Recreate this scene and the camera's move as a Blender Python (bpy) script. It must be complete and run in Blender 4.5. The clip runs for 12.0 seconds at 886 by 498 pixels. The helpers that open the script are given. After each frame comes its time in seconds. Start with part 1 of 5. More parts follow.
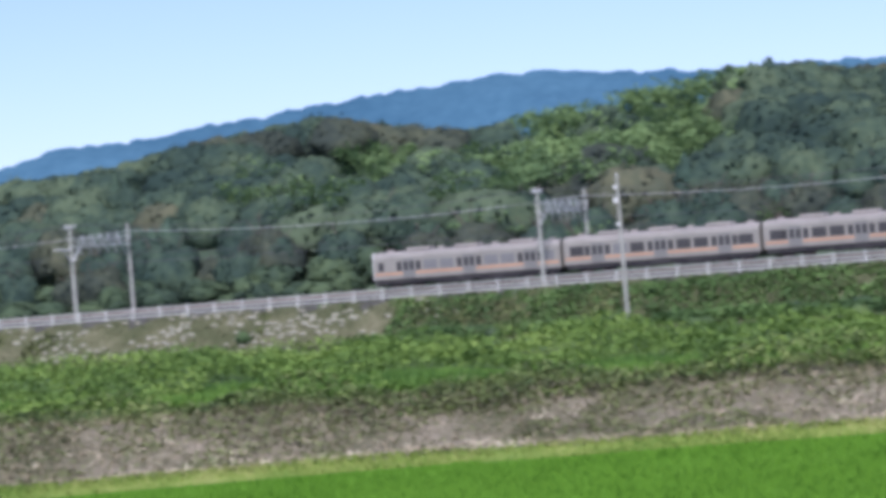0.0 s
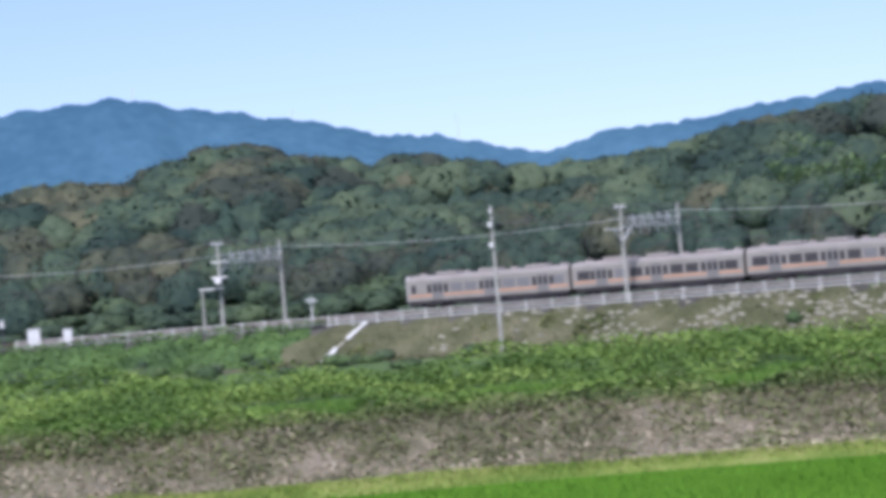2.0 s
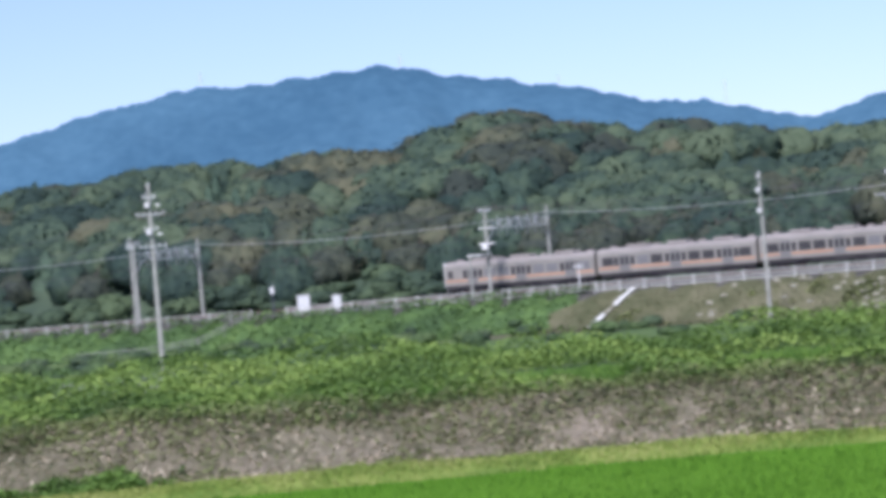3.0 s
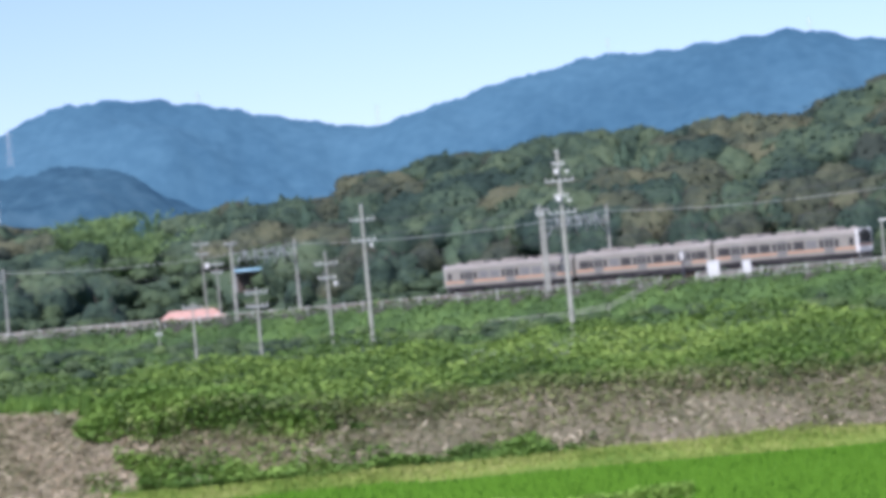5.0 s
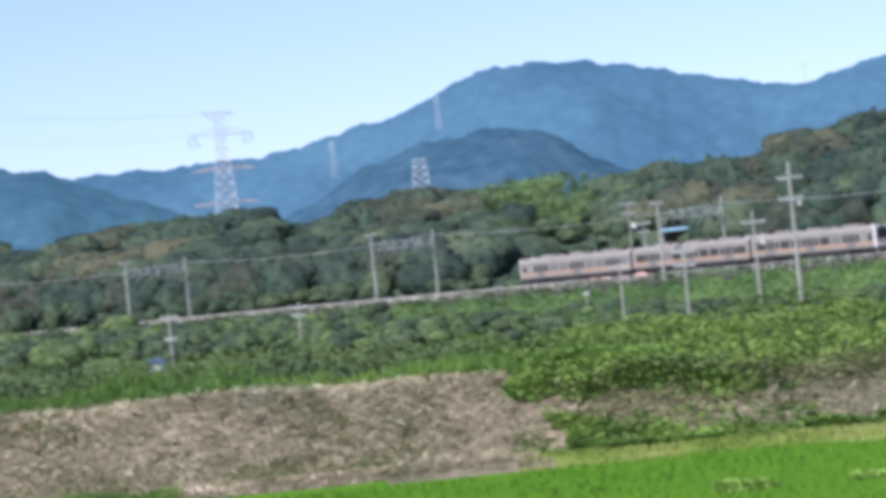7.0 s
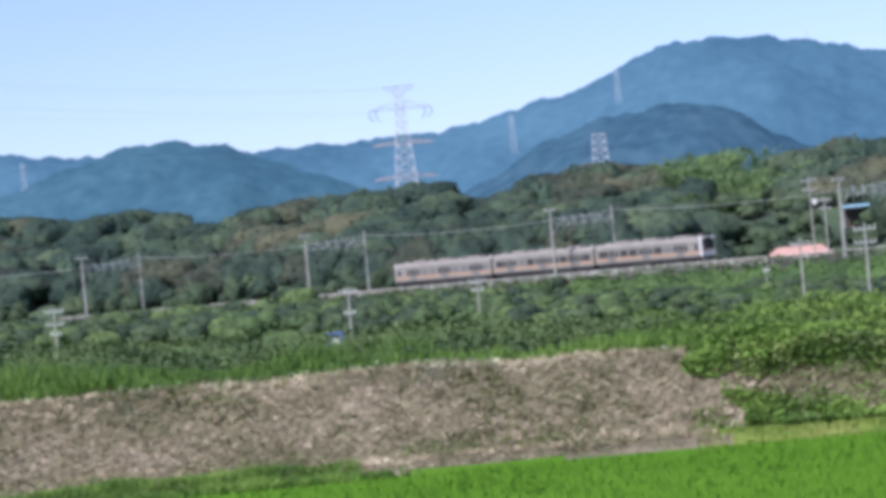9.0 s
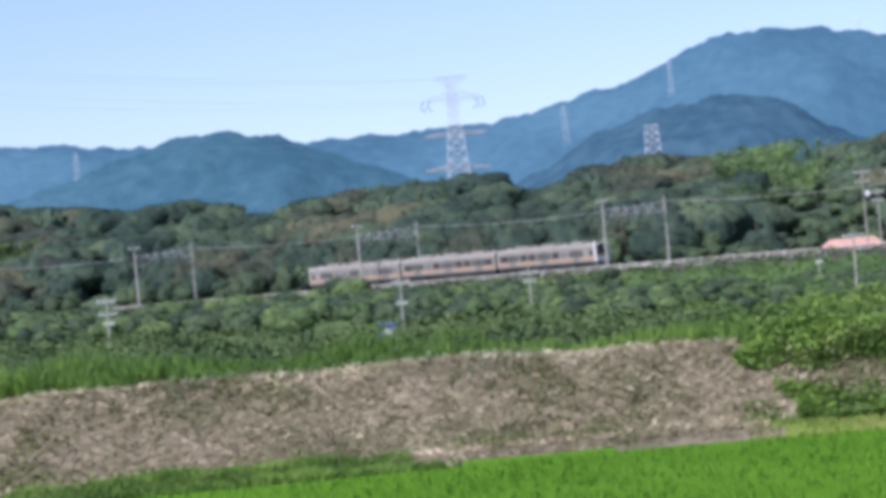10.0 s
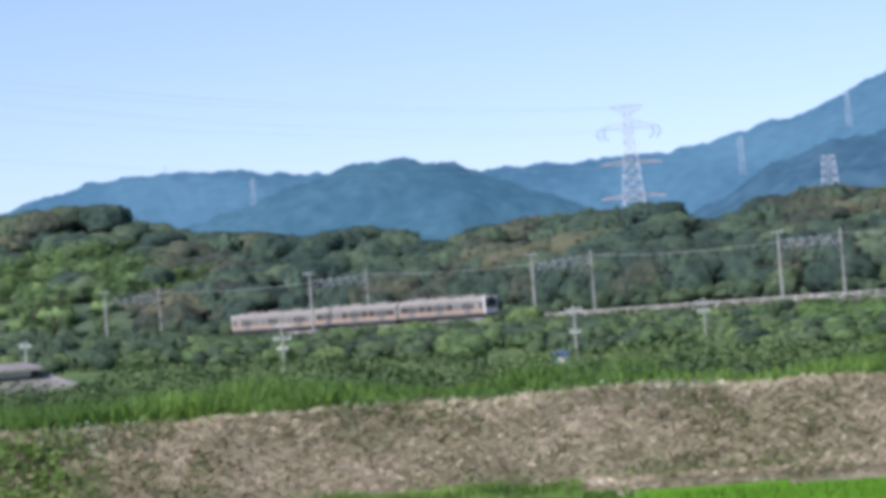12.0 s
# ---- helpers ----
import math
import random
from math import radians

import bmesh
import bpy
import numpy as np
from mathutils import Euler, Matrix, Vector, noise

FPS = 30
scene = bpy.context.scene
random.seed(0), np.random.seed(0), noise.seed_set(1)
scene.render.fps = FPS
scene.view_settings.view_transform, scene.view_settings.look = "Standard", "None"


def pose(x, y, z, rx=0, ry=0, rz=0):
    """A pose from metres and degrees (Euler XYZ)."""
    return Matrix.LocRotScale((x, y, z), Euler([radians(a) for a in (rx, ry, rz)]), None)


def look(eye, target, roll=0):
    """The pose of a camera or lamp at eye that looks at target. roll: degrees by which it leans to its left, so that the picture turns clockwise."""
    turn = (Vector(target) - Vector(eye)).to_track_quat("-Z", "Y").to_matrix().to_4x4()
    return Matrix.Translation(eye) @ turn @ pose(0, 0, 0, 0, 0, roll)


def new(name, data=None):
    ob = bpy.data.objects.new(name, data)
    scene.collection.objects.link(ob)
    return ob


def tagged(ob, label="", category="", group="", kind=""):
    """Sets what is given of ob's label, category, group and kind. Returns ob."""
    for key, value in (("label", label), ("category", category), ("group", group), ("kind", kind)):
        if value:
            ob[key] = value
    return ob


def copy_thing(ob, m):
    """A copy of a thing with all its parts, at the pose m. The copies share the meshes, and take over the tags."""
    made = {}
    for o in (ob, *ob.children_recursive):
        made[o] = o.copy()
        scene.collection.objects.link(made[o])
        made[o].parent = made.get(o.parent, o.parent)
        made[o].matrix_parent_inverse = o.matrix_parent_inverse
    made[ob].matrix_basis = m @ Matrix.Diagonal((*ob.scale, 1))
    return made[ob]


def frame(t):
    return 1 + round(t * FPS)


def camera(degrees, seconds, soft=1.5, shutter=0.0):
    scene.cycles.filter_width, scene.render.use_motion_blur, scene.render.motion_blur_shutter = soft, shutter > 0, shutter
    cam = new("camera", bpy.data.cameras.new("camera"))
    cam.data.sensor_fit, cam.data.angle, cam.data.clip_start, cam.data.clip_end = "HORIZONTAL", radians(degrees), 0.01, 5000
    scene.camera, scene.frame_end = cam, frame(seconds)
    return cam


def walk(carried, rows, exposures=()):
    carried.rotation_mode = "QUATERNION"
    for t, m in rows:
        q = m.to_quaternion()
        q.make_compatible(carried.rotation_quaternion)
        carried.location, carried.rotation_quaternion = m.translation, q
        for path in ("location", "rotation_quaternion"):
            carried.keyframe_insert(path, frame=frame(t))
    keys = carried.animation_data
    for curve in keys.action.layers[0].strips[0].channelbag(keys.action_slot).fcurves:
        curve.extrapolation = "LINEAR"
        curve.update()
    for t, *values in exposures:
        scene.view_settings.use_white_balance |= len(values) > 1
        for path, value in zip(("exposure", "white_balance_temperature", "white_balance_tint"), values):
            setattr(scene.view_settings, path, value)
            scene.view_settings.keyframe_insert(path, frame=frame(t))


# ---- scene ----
EYE = Vector((0.0, 0.0, 6.69))


def bearing(az, el=0.0):
    """Unit direction for a compass-like bearing (degrees right of +y) and an elevation."""
    a, e = radians(az), radians(el)
    return Vector((math.sin(a) * math.cos(e), math.cos(a) * math.cos(e), math.sin(e)))


# The camera stands on a road bank and pans after the train: seconds, bearing, tilt, lean.
PAN = [
    (0.0, 0.000, -0.306, -4.590), (0.5, -2.903, -0.185, -4.657), (1.0, -5.400, -0.243, -4.442),
    (1.5, -8.447, -0.203, -4.444), (2.0, -10.687, 0.161, -4.742), (2.5, -13.468, 0.227, -4.866),
    (3.0, -15.928, -0.067, -4.863), (3.5, -18.152, -0.268, -4.926), (3.7, -19.267, -0.509, -5.045),
    (5.3, -24.918, -0.122, -5.298), (5.5, -25.728, -0.401, -5.361), (6.0, -28.253, -0.787, -5.690),
    (6.5, -29.902, -0.795, -5.605), (7.0, -32.261, -0.022, -5.694), (7.5, -34.873, 0.128, -5.428),
    (7.7, -35.216, 0.058, -5.597), (9.3, -36.008, -0.239, -5.236), (9.5, -36.275, -0.224, -5.271),
    (10.0, -36.805, -0.264, -5.198), (10.5, -38.144, -0.004, -4.911), (11.0, -38.358, 0.202, -4.667),
    (11.5, -39.284, 0.528, -4.424), (12.0, -40.141, 0.566, -4.516),
]
cam = camera(17.14, 12.0, soft=4.8, shutter=0.3)
walk(cam, [(t, look(EYE, EYE + bearing(az, el) * 100, roll)) for t, az, el, roll in PAN],
     exposures=[(0.0, 0.44, 5680, 32.5), (2.5, 0.47, 5700, 33), (6.5, 0.65, 5880, 29.5), (9.5, 0.54, 5850, 30), (12.0, 0.57, 5900, 28)])

# ---- world, sun, exposure ----
SUN_AZ, SUN_EL = 182.0, 47.0
world = bpy.data.worlds.new("sky")
scene.world = world
world.use_nodes = True
wn = world.node_tree.nodes
sky = wn.new("ShaderNodeTexSky")
sky.sky_type = "NISHITA"
sky.sun_disc = False
sky.sun_elevation, sky.sun_rotation = radians(SUN_EL), radians(SUN_AZ)
sky.air_density, sky.dust_density, sky.ozone_density, sky.altitude = 1.0, 0.9, 3.0, 900
wn["Background"].inputs["Strength"].default_value = 0.099
# the haze evens out the sky: its low band looks like the sky some degrees higher
ray, lift = wn.new("ShaderNodeTexCoord"), wn.new("ShaderNodeVectorMath")
lift.operation = "ADD"
lift.inputs[1].default_value = (0, 0, 0.027)
world.node_tree.links.new(ray.outputs["Generated"], lift.inputs[0])
world.node_tree.links.new(lift.outputs[0], sky.inputs["Vector"])
world.node_tree.links.new(sky.outputs[0], wn["Background"].inputs["Color"])
sun = new("sun", bpy.data.lights.new("sun", "SUN"))
sun.data.energy, sun.data.angle, sun.data.color = 4.5, radians(7.0), (1.0, 0.95, 0.88)
sun.matrix_world = look((0, 0, 0), -bearing(SUN_AZ, SUN_EL))

# ---- materials ----
def material(name, colors, scale=2.0, rough=0.85, metal=0.0, bump=0.0, island=0.0, spec=0.3, fine=0.0, grain=0.5, transl=0.0, haze_glow=0.0, tint=False):
    """A surface whose colour wanders over the ramp `colors` by a coarse and a fine noise, from piece to piece by `island`, from plant to plant by `tint`."""
    m = bpy.data.materials.new(name)
    m.use_nodes = True
    nt = m.node_tree
    n, l = nt.nodes, nt.links
    b = n["Principled BSDF"]
    b.inputs["Roughness"].default_value, b.inputs["Metallic"].default_value = rough, metal
    b.inputs["Specular IOR Level"].default_value = spec
    geo = n.new("ShaderNodeTexCoord")
    big, small = n.new("ShaderNodeTexNoise"), n.new("ShaderNodeTexNoise")
    big.inputs["Scale"].default_value, big.inputs["Detail"].default_value = scale, 5
    small.inputs["Scale"].default_value, small.inputs["Detail"].default_value = fine or scale * 9, 3
    l.new(geo.outputs["Object"], big.inputs["Vector"])
    l.new(geo.outputs["Object"], small.inputs["Vector"])
    add = n.new("ShaderNodeMath")
    add.operation = "MULTIPLY_ADD"
    l.new(small.outputs["Fac"], add.inputs[0])
    add.inputs[1].default_value = grain
    l.new(big.outputs["Fac"], add.inputs[2])
    out = add.outputs[0]
    sub = n.new("ShaderNodeMath")
    sub.operation = "SUBTRACT"
    l.new(out, sub.inputs[0])
    sub.inputs[1].default_value = grain / 2
    out = sub.outputs[0]
    if island:
        g, k = n.new("ShaderNodeNewGeometry"), n.new("ShaderNodeMath")
        k.operation = "MULTIPLY_ADD"
        l.new(g.outputs["Random Per Island"], k.inputs[0])
        k.inputs[1].default_value = island
        l.new(out, k.inputs[2])
        shift = n.new("ShaderNodeMath")
        shift.operation = "SUBTRACT"
        l.new(k.outputs[0], shift.inputs[0])
        shift.inputs[1].default_value = island / 2
        out = shift.outputs[0]
    if tint:
        plant, plus = n.new("ShaderNodeAttribute"), n.new("ShaderNodeMath")
        plant.attribute_name = "tint"
        l.new(out, plus.inputs[0])
        l.new(plant.outputs["Fac"], plus.inputs[1])
        out = plus.outputs[0]
    ramp = n.new("ShaderNodeValToRGB")
    l.new(out, ramp.inputs["Fac"])
    e = ramp.color_ramp.elements
    stops = [0.3 + 0.4 * i / max(1, len(colors) - 1) for i in range(len(colors))]
    e[0].position, e[0].color = stops[0], (*colors[0], 1)
    e[1].position, e[1].color = stops[-1], (*colors[-1], 1)
    for s, c in zip(stops[1:-1], colors[1:-1]):
        e.new(s).color = (*c, 1)
    l.new(ramp.outputs["Color"], b.inputs["Base Color"])
    if bump:
        bp = n.new("ShaderNodeBump")
        bp.inputs["Strength"].default_value, bp.inputs["Distance"].default_value = bump, 0.2
        l.new(small.outputs["Fac"], bp.inputs["Height"])
        l.new(bp.outputs["Normal"], b.inputs["Normal"])
    if transl:
        t, mx = n.new("ShaderNodeBsdfTranslucent"), n.new("ShaderNodeMixShader")
        l.new(ramp.outputs["Color"], t.inputs["Color"])
        mx.inputs[0].default_value = transl
        l.new(b.outputs[0], mx.inputs[1])
        l.new(t.outputs[0], mx.inputs[2])
        l.new(mx.outputs[0], n["Material Output"].inputs["Surface"])
    # painted haze: the base is dimmed and the ramp colour emits
    if haze_glow:
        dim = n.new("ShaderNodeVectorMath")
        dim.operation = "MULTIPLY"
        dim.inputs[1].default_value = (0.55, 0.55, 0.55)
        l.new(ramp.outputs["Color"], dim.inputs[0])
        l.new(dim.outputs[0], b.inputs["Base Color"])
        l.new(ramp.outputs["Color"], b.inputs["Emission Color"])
        b.inputs["Emission Strength"].default_value = haze_glow
    return m


M = dict(
    paddy=material("rice_green", [(0.078, 0.19, 0.018), (0.095, 0.225, 0.022), (0.112, 0.25, 0.027)], 0.15, 0.9, spec=0.05, island=0.03, fine=3, transl=0.25),
    paddy_soil=material("paddy_ground", [(0.062, 0.160, 0.013), (0.080, 0.192, 0.017)], 0.1, 1.0, spec=0.0, fine=1.2),
    verge=material("verge_grass", [(0.12, 0.21, 0.03), (0.205, 0.285, 0.052), (0.30, 0.335, 0.10)], 0.35, 0.9, island=0.3, fine=5, transl=0.2),
    dry=material("cut_dry_grass", [(0.16, 0.17, 0.08), (0.28, 0.245, 0.148), (0.42, 0.35, 0.227), (0.61, 0.56, 0.38)], 0.28, 0.95, bump=0.3, island=0.34, fine=1.6, grain=0.8),
    straw=material("strawy_earth", [(0.115, 0.118, 0.06), (0.175, 0.158, 0.097), (0.255, 0.222, 0.148)], 0.3, 0.95, bump=0.9, fine=5),
    earth=material("bank_earth", [(0.088, 0.092, 0.046), (0.145, 0.138, 0.083), (0.22, 0.198, 0.135)], 0.3, 0.95, bump=0.9, fine=5),
    kudzu=material("kudzu_leaf", [(0.056, 0.110, 0.024), (0.098, 0.182, 0.034), (0.155, 0.26, 0.047), (0.24, 0.35, 0.075)], 0.22, 0.7, island=0.12, grain=0.3, fine=1.2, transl=0.3),
    grass=material("tall_grass", [(0.05, 0.12, 0.02), (0.09, 0.2, 0.028), (0.15, 0.28, 0.04)], 0.2, 0.7, island=0.4, fine=3, transl=0.25),
    slope=material("slope_kudzu", [(0.052, 0.105, 0.034), (0.085, 0.165, 0.044), (0.125, 0.22, 0.056)], 0.15, 0.75, island=0.22, fine=1.2, transl=0.2),
    dull=material("dull_creeper", [(0.048, 0.088, 0.034), (0.078, 0.132, 0.044), (0.118, 0.182, 0.058)], 0.15, 0.75, island=0.2, fine=1.2, transl=0.2),
    vine=material("olive_vine_leaves", [(0.055, 0.085, 0.028), (0.085, 0.125, 0.036), (0.125, 0.178, 0.048), (0.20, 0.26, 0.075)], 0.3, 0.75, island=0.22, fine=1.5, transl=0.2),
    lime=material("lime_weeds", [(0.13, 0.26, 0.035), (0.19, 0.34, 0.05), (0.26, 0.41, 0.08)], 0.5, 0.7, island=0.3, transl=0.25),
    reeds=material("reed_grass", [(0.052, 0.12, 0.023), (0.095, 0.195, 0.031), (0.155, 0.275, 0.046)], 0.15, 0.7, island=0.35, fine=2, transl=0.25),
    fresh=material("fresh_weeds", [(0.058, 0.125, 0.024), (0.098, 0.195, 0.034), (0.145, 0.265, 0.046), (0.205, 0.335, 0.065)], 0.3, 0.7, island=0.12, fine=1.3, grain=0.4, transl=0.3),
    pale_weed=material("pale_weeds", [(0.17, 0.23, 0.13), (0.25, 0.31, 0.19), (0.36, 0.41, 0.28)], 0.6, 0.8, island=0.4, transl=0.2),
    weeds=material("olive_weeds", [(0.095, 0.125, 0.045), (0.145, 0.185, 0.06), (0.205, 0.25, 0.085)], 0.3, 0.75, island=0.3, fine=3, transl=0.2),
    scrub=material("scrub_ground", [(0.04, 0.075, 0.02), (0.07, 0.13, 0.03), (0.12, 0.17, 0.05)], 0.12, 0.95, bump=0.6, fine=1.5),
    drybank=material("dry_slope", [(0.062, 0.074, 0.030), (0.095, 0.102, 0.048), (0.14, 0.14, 0.075)], 0.25, 0.95, bump=0.6, island=0.4, fine=2),
    stone=material("pitching_stone", [(0.14, 0.145, 0.095), (0.22, 0.225, 0.155), (0.31, 0.315, 0.225)], 0.8, 0.9, bump=0.4, island=0.4, fine=6),
    floor=material("forest_floor", [(0.034, 0.062, 0.036), (0.062, 0.098, 0.048)], 0.1, 0.95, fine=1),
    ballast=material("ballast", [(0.05, 0.052, 0.042), (0.105, 0.105, 0.085)], 1.5, 0.95, bump=0.6, fine=12),
    leaf_dark=material("oak_leaves", [(0.022, 0.047, 0.034), (0.035, 0.066, 0.042), (0.054, 0.091, 0.051), (0.081, 0.122, 0.063)], 0.09, 0.85, bump=0.5, island=0.10, fine=0.8, grain=0.55, transl=0.2, tint=True),
    leaf_olive=material("olive_leaves", [(0.033, 0.048, 0.034), (0.050, 0.067, 0.041), (0.074, 0.090, 0.050), (0.105, 0.115, 0.062)], 0.09, 0.85, bump=0.5, island=0.10, fine=0.8, grain=0.55, transl=0.2, tint=True),
    bamboo=material("bamboo_leaves", [(0.092, 0.165, 0.066), (0.145, 0.24, 0.085), (0.21, 0.325, 0.115)], 0.12, 0.8, island=0.12, fine=0.9, transl=0.4, tint=True),
    cedar=material("cedar_needles", [(0.028, 0.058, 0.040), (0.044, 0.082, 0.050), (0.064, 0.108, 0.060)], 0.09, 0.9, bump=0.5, island=0.10, fine=1.2, transl=0.1, tint=True),
    leaf_low=material("bush_leaves", [(0.035, 0.064, 0.038), (0.055, 0.093, 0.046), (0.082, 0.128, 0.056)], 0.09, 0.85, island=0.12, fine=0.9, transl=0.25, tint=True),
    leaf_fresh=material("fresh_bush_leaves", [(0.052, 0.096, 0.038), (0.080, 0.138, 0.047), (0.120, 0.188, 0.060)], 0.12, 0.8, island=0.16, fine=1.0, transl=0.25, tint=True),
    bark=material("bark", [(0.06, 0.05, 0.04), (0.13, 0.11, 0.085)], 1.5, 0.95, bump=0.5),
    concrete=material("pole_concrete", [(0.225, 0.24, 0.195), (0.295, 0.31, 0.255), (0.365, 0.38, 0.315)], 0.6, 0.85, fine=6),
    steel=material("galvanised_steel", [(0.38, 0.42, 0.385), (0.52, 0.56, 0.515)], 1.0, 0.55, 0.2, fine=8),
    pale_steel=material("pale_lattice_steel", [(0.42, 0.46, 0.47), (0.58, 0.62, 0.62)], 0.3, 0.55, 0.2),
    red_steel=material("pale_red_lattice", [(0.42, 0.33, 0.29), (0.55, 0.44, 0.39)], 0.3, 0.7),
    porcelain=material("porcelain", [(0.54, 0.56, 0.50), (0.68, 0.70, 0.63)], 2.0, 0.4),
    dark_iron=material("dark_insulator", [(0.04, 0.045, 0.06), (0.08, 0.085, 0.1)], 2.0, 0.5),
    wire=material("bare_wire", [(0.36, 0.39, 0.36), (0.5, 0.53, 0.49)], 0.2, 0.5, 0.3),
    wire_dark=material("dark_wire", [(0.06, 0.065, 0.07), (0.1, 0.1, 0.1)], 0.2, 0.6),
    fence=material("fence_white_paint", [(0.38, 0.41, 0.345), (0.50, 0.53, 0.455), (0.60, 0.63, 0.545)], 0.3, 0.7, fine=3),
    white=material("white_paint", [(0.48, 0.51, 0.465), (0.6, 0.63, 0.58)], 0.6, 0.5, fine=4),
    body=material("brushed_stainless", [(0.228, 0.225, 0.182), (0.275, 0.27, 0.220)], 0.35, 0.5, 0.2, fine=3),
    body_dull=material("door_stainless", [(0.18, 0.182, 0.155), (0.225, 0.226, 0.195)], 0.4, 0.45, 0.3, fine=3),
    roof=material("train_roof_paint", [(0.232, 0.222, 0.188), (0.285, 0.272, 0.230)], 0.3, 0.8, fine=2),
    orange=material("orange_band", [(0.43, 0.235, 0.12), (0.5, 0.29, 0.15)], 0.5, 0.45, fine=3),
    glass=material("dark_window_glass", [(0.035, 0.036, 0.036), (0.07, 0.068, 0.064)], 0.8, 0.15, spec=0.4),
    pale_pane=material("pale_window_glass", [(0.14, 0.145, 0.135), (0.19, 0.195, 0.18)], 0.7, 0.15, spec=0.6),
    under=material("underframe_dark", [(0.02, 0.02, 0.022), (0.05, 0.048, 0.046)], 1.0, 0.8),
    rail=material("rail_steel", [(0.16, 0.11, 0.08), (0.26, 0.2, 0.16)], 1.0, 0.5, 0.7),
    lamp=material("headlamp_glass", [(0.8, 0.8, 0.78), (0.9, 0.9, 0.88)], 1.0, 0.1),
    tile_pink=material("salmon_roof_tiles", [(0.40, 0.24, 0.18), (0.50, 0.32, 0.25)], 0.8, 0.8, bump=0.3),
    blue_roof=material("sky_blue_sheet_roof", [(0.24, 0.46, 0.54), (0.33, 0.56, 0.63)], 0.5, 0.5),
    grey_roof=material("grey_roof_tiles", [(0.13, 0.13, 0.11), (0.22, 0.215, 0.185)], 0.8, 0.7, bump=0.3),
    plaster=material("pale_plaster", [(0.55, 0.53, 0.48), (0.68, 0.66, 0.6)], 0.7, 0.9),
    truck_blue=material("blue_truck_paint", [(0.10, 0.16, 0.38), (0.15, 0.22, 0.48)], 0.8, 0.5),
    # distance haze is painted into these three as blue colour and emission
    far_wood=material("far_woods_painted_haze", [(0.033, 0.085, 0.125), (0.043, 0.104, 0.146), (0.054, 0.124, 0.168)], 0.004, 1.0, spec=0.0, fine=0.06, grain=0.5, haze_glow=0.96),
    spur_wood=material("spur_woods_painted_haze", [(0.028, 0.076, 0.106), (0.037, 0.094, 0.124), (0.049, 0.114, 0.145)], 0.005, 1.0, spec=0.0, fine=0.065, grain=0.65, haze_glow=0.86),
    mid_wood=material("middle_woods_painted_haze", [(0.024, 0.062, 0.094), (0.036, 0.086, 0.120), (0.052, 0.110, 0.146)], 0.006, 1.0, spec=0.0, fine=0.07, grain=0.65, haze_glow=0.72),
)


# ---- mesh helpers ----
def box(bm, x0, x1, y0, y1, z0, z1, bevel=0.0):
    v = [bm.verts.new(p) for p in ((x0, y0, z0), (x1, y0, z0), (x1, y1, z0), (x0, y1, z0), (x0, y0, z1), (x1, y0, z1), (x1, y1, z1), (x0, y1, z1))]
    f = [bm.faces.new([v[i] for i in q]) for q in ((3, 2, 1, 0), (4, 5, 6, 7), (0, 1, 5, 4), (1, 2, 6, 5), (2, 3, 7, 6), (3, 0, 4, 7))]
    if bevel:
        edges = list({e for q in f for e in q.edges})
        bmesh.ops.bevel(bm, geom=edges, offset=bevel, segments=1, affect="EDGES")
    return bm


def rod(bm, a, b, r0, r1=None, sides=6):
    """A tapered bar from a to b."""
    a, b = Vector(a), Vector(b)
    r1 = r0 if r1 is None else r1
    q = (b - a).to_track_quat("Z", "Y").to_matrix()
    rings = []
    for c, r in ((a, r0), (b, r1)):
        rings.append([bm.verts.new(c + q @ Vector((math.cos(k * math.tau / sides) * r, math.sin(k * math.tau / sides) * r, 0))) for k in range(sides)])
    for k in range(sides):
        bm.faces.new((rings[0][k], rings[0][(k + 1) % sides], rings[1][(k + 1) % sides], rings[1][k]))
    bm.faces.new(rings[0][::-1])
    bm.faces.new(rings[1])
    return bm


def tube(bm, pts, r, sides=4):
    """One unbroken round bar through the points."""
    last = None
    for k, p in enumerate(pts):
        d = (pts[min(k + 1, len(pts) - 1)] - pts[max(k - 1, 0)]).to_track_quat("Z", "Y").to_matrix()
        ring = [bm.verts.new(p + d @ Vector((math.cos(i * math.tau / sides) * r, math.sin(i * math.tau / sides) * r, 0))) for i in range(sides)]
        if last:
            for i in range(sides):
                bm.faces.new((last[i], last[(i + 1) % sides], ring[(i + 1) % sides], ring[i]))
        else:
            bm.faces.new(ring[::-1])
        last = ring
    bm.faces.new(last)
    return bm


def mesh_of(bm, name, mat):
    me = bpy.data.meshes.new(name)
    bm.normal_update()
    bm.to_mesh(me)
    bm.free()
    me.materials.append(mat)
    return me


def part(name, bm, mat, parent, label=""):
    ob = new(name, mesh_of(bm, name, mat))
    ob.parent = parent
    return tagged(ob, label)


def shared(name, me, parent, m=None):
    ob = new(name, me)
    ob.parent = parent
    if m is not None:
        ob.matrix_basis = m
    return ob


def thing(name, label, category, group="", m=None):
    ob = new(name)
    if m is not None:
        ob.matrix_basis = m
    return tagged(ob, label, category, group)


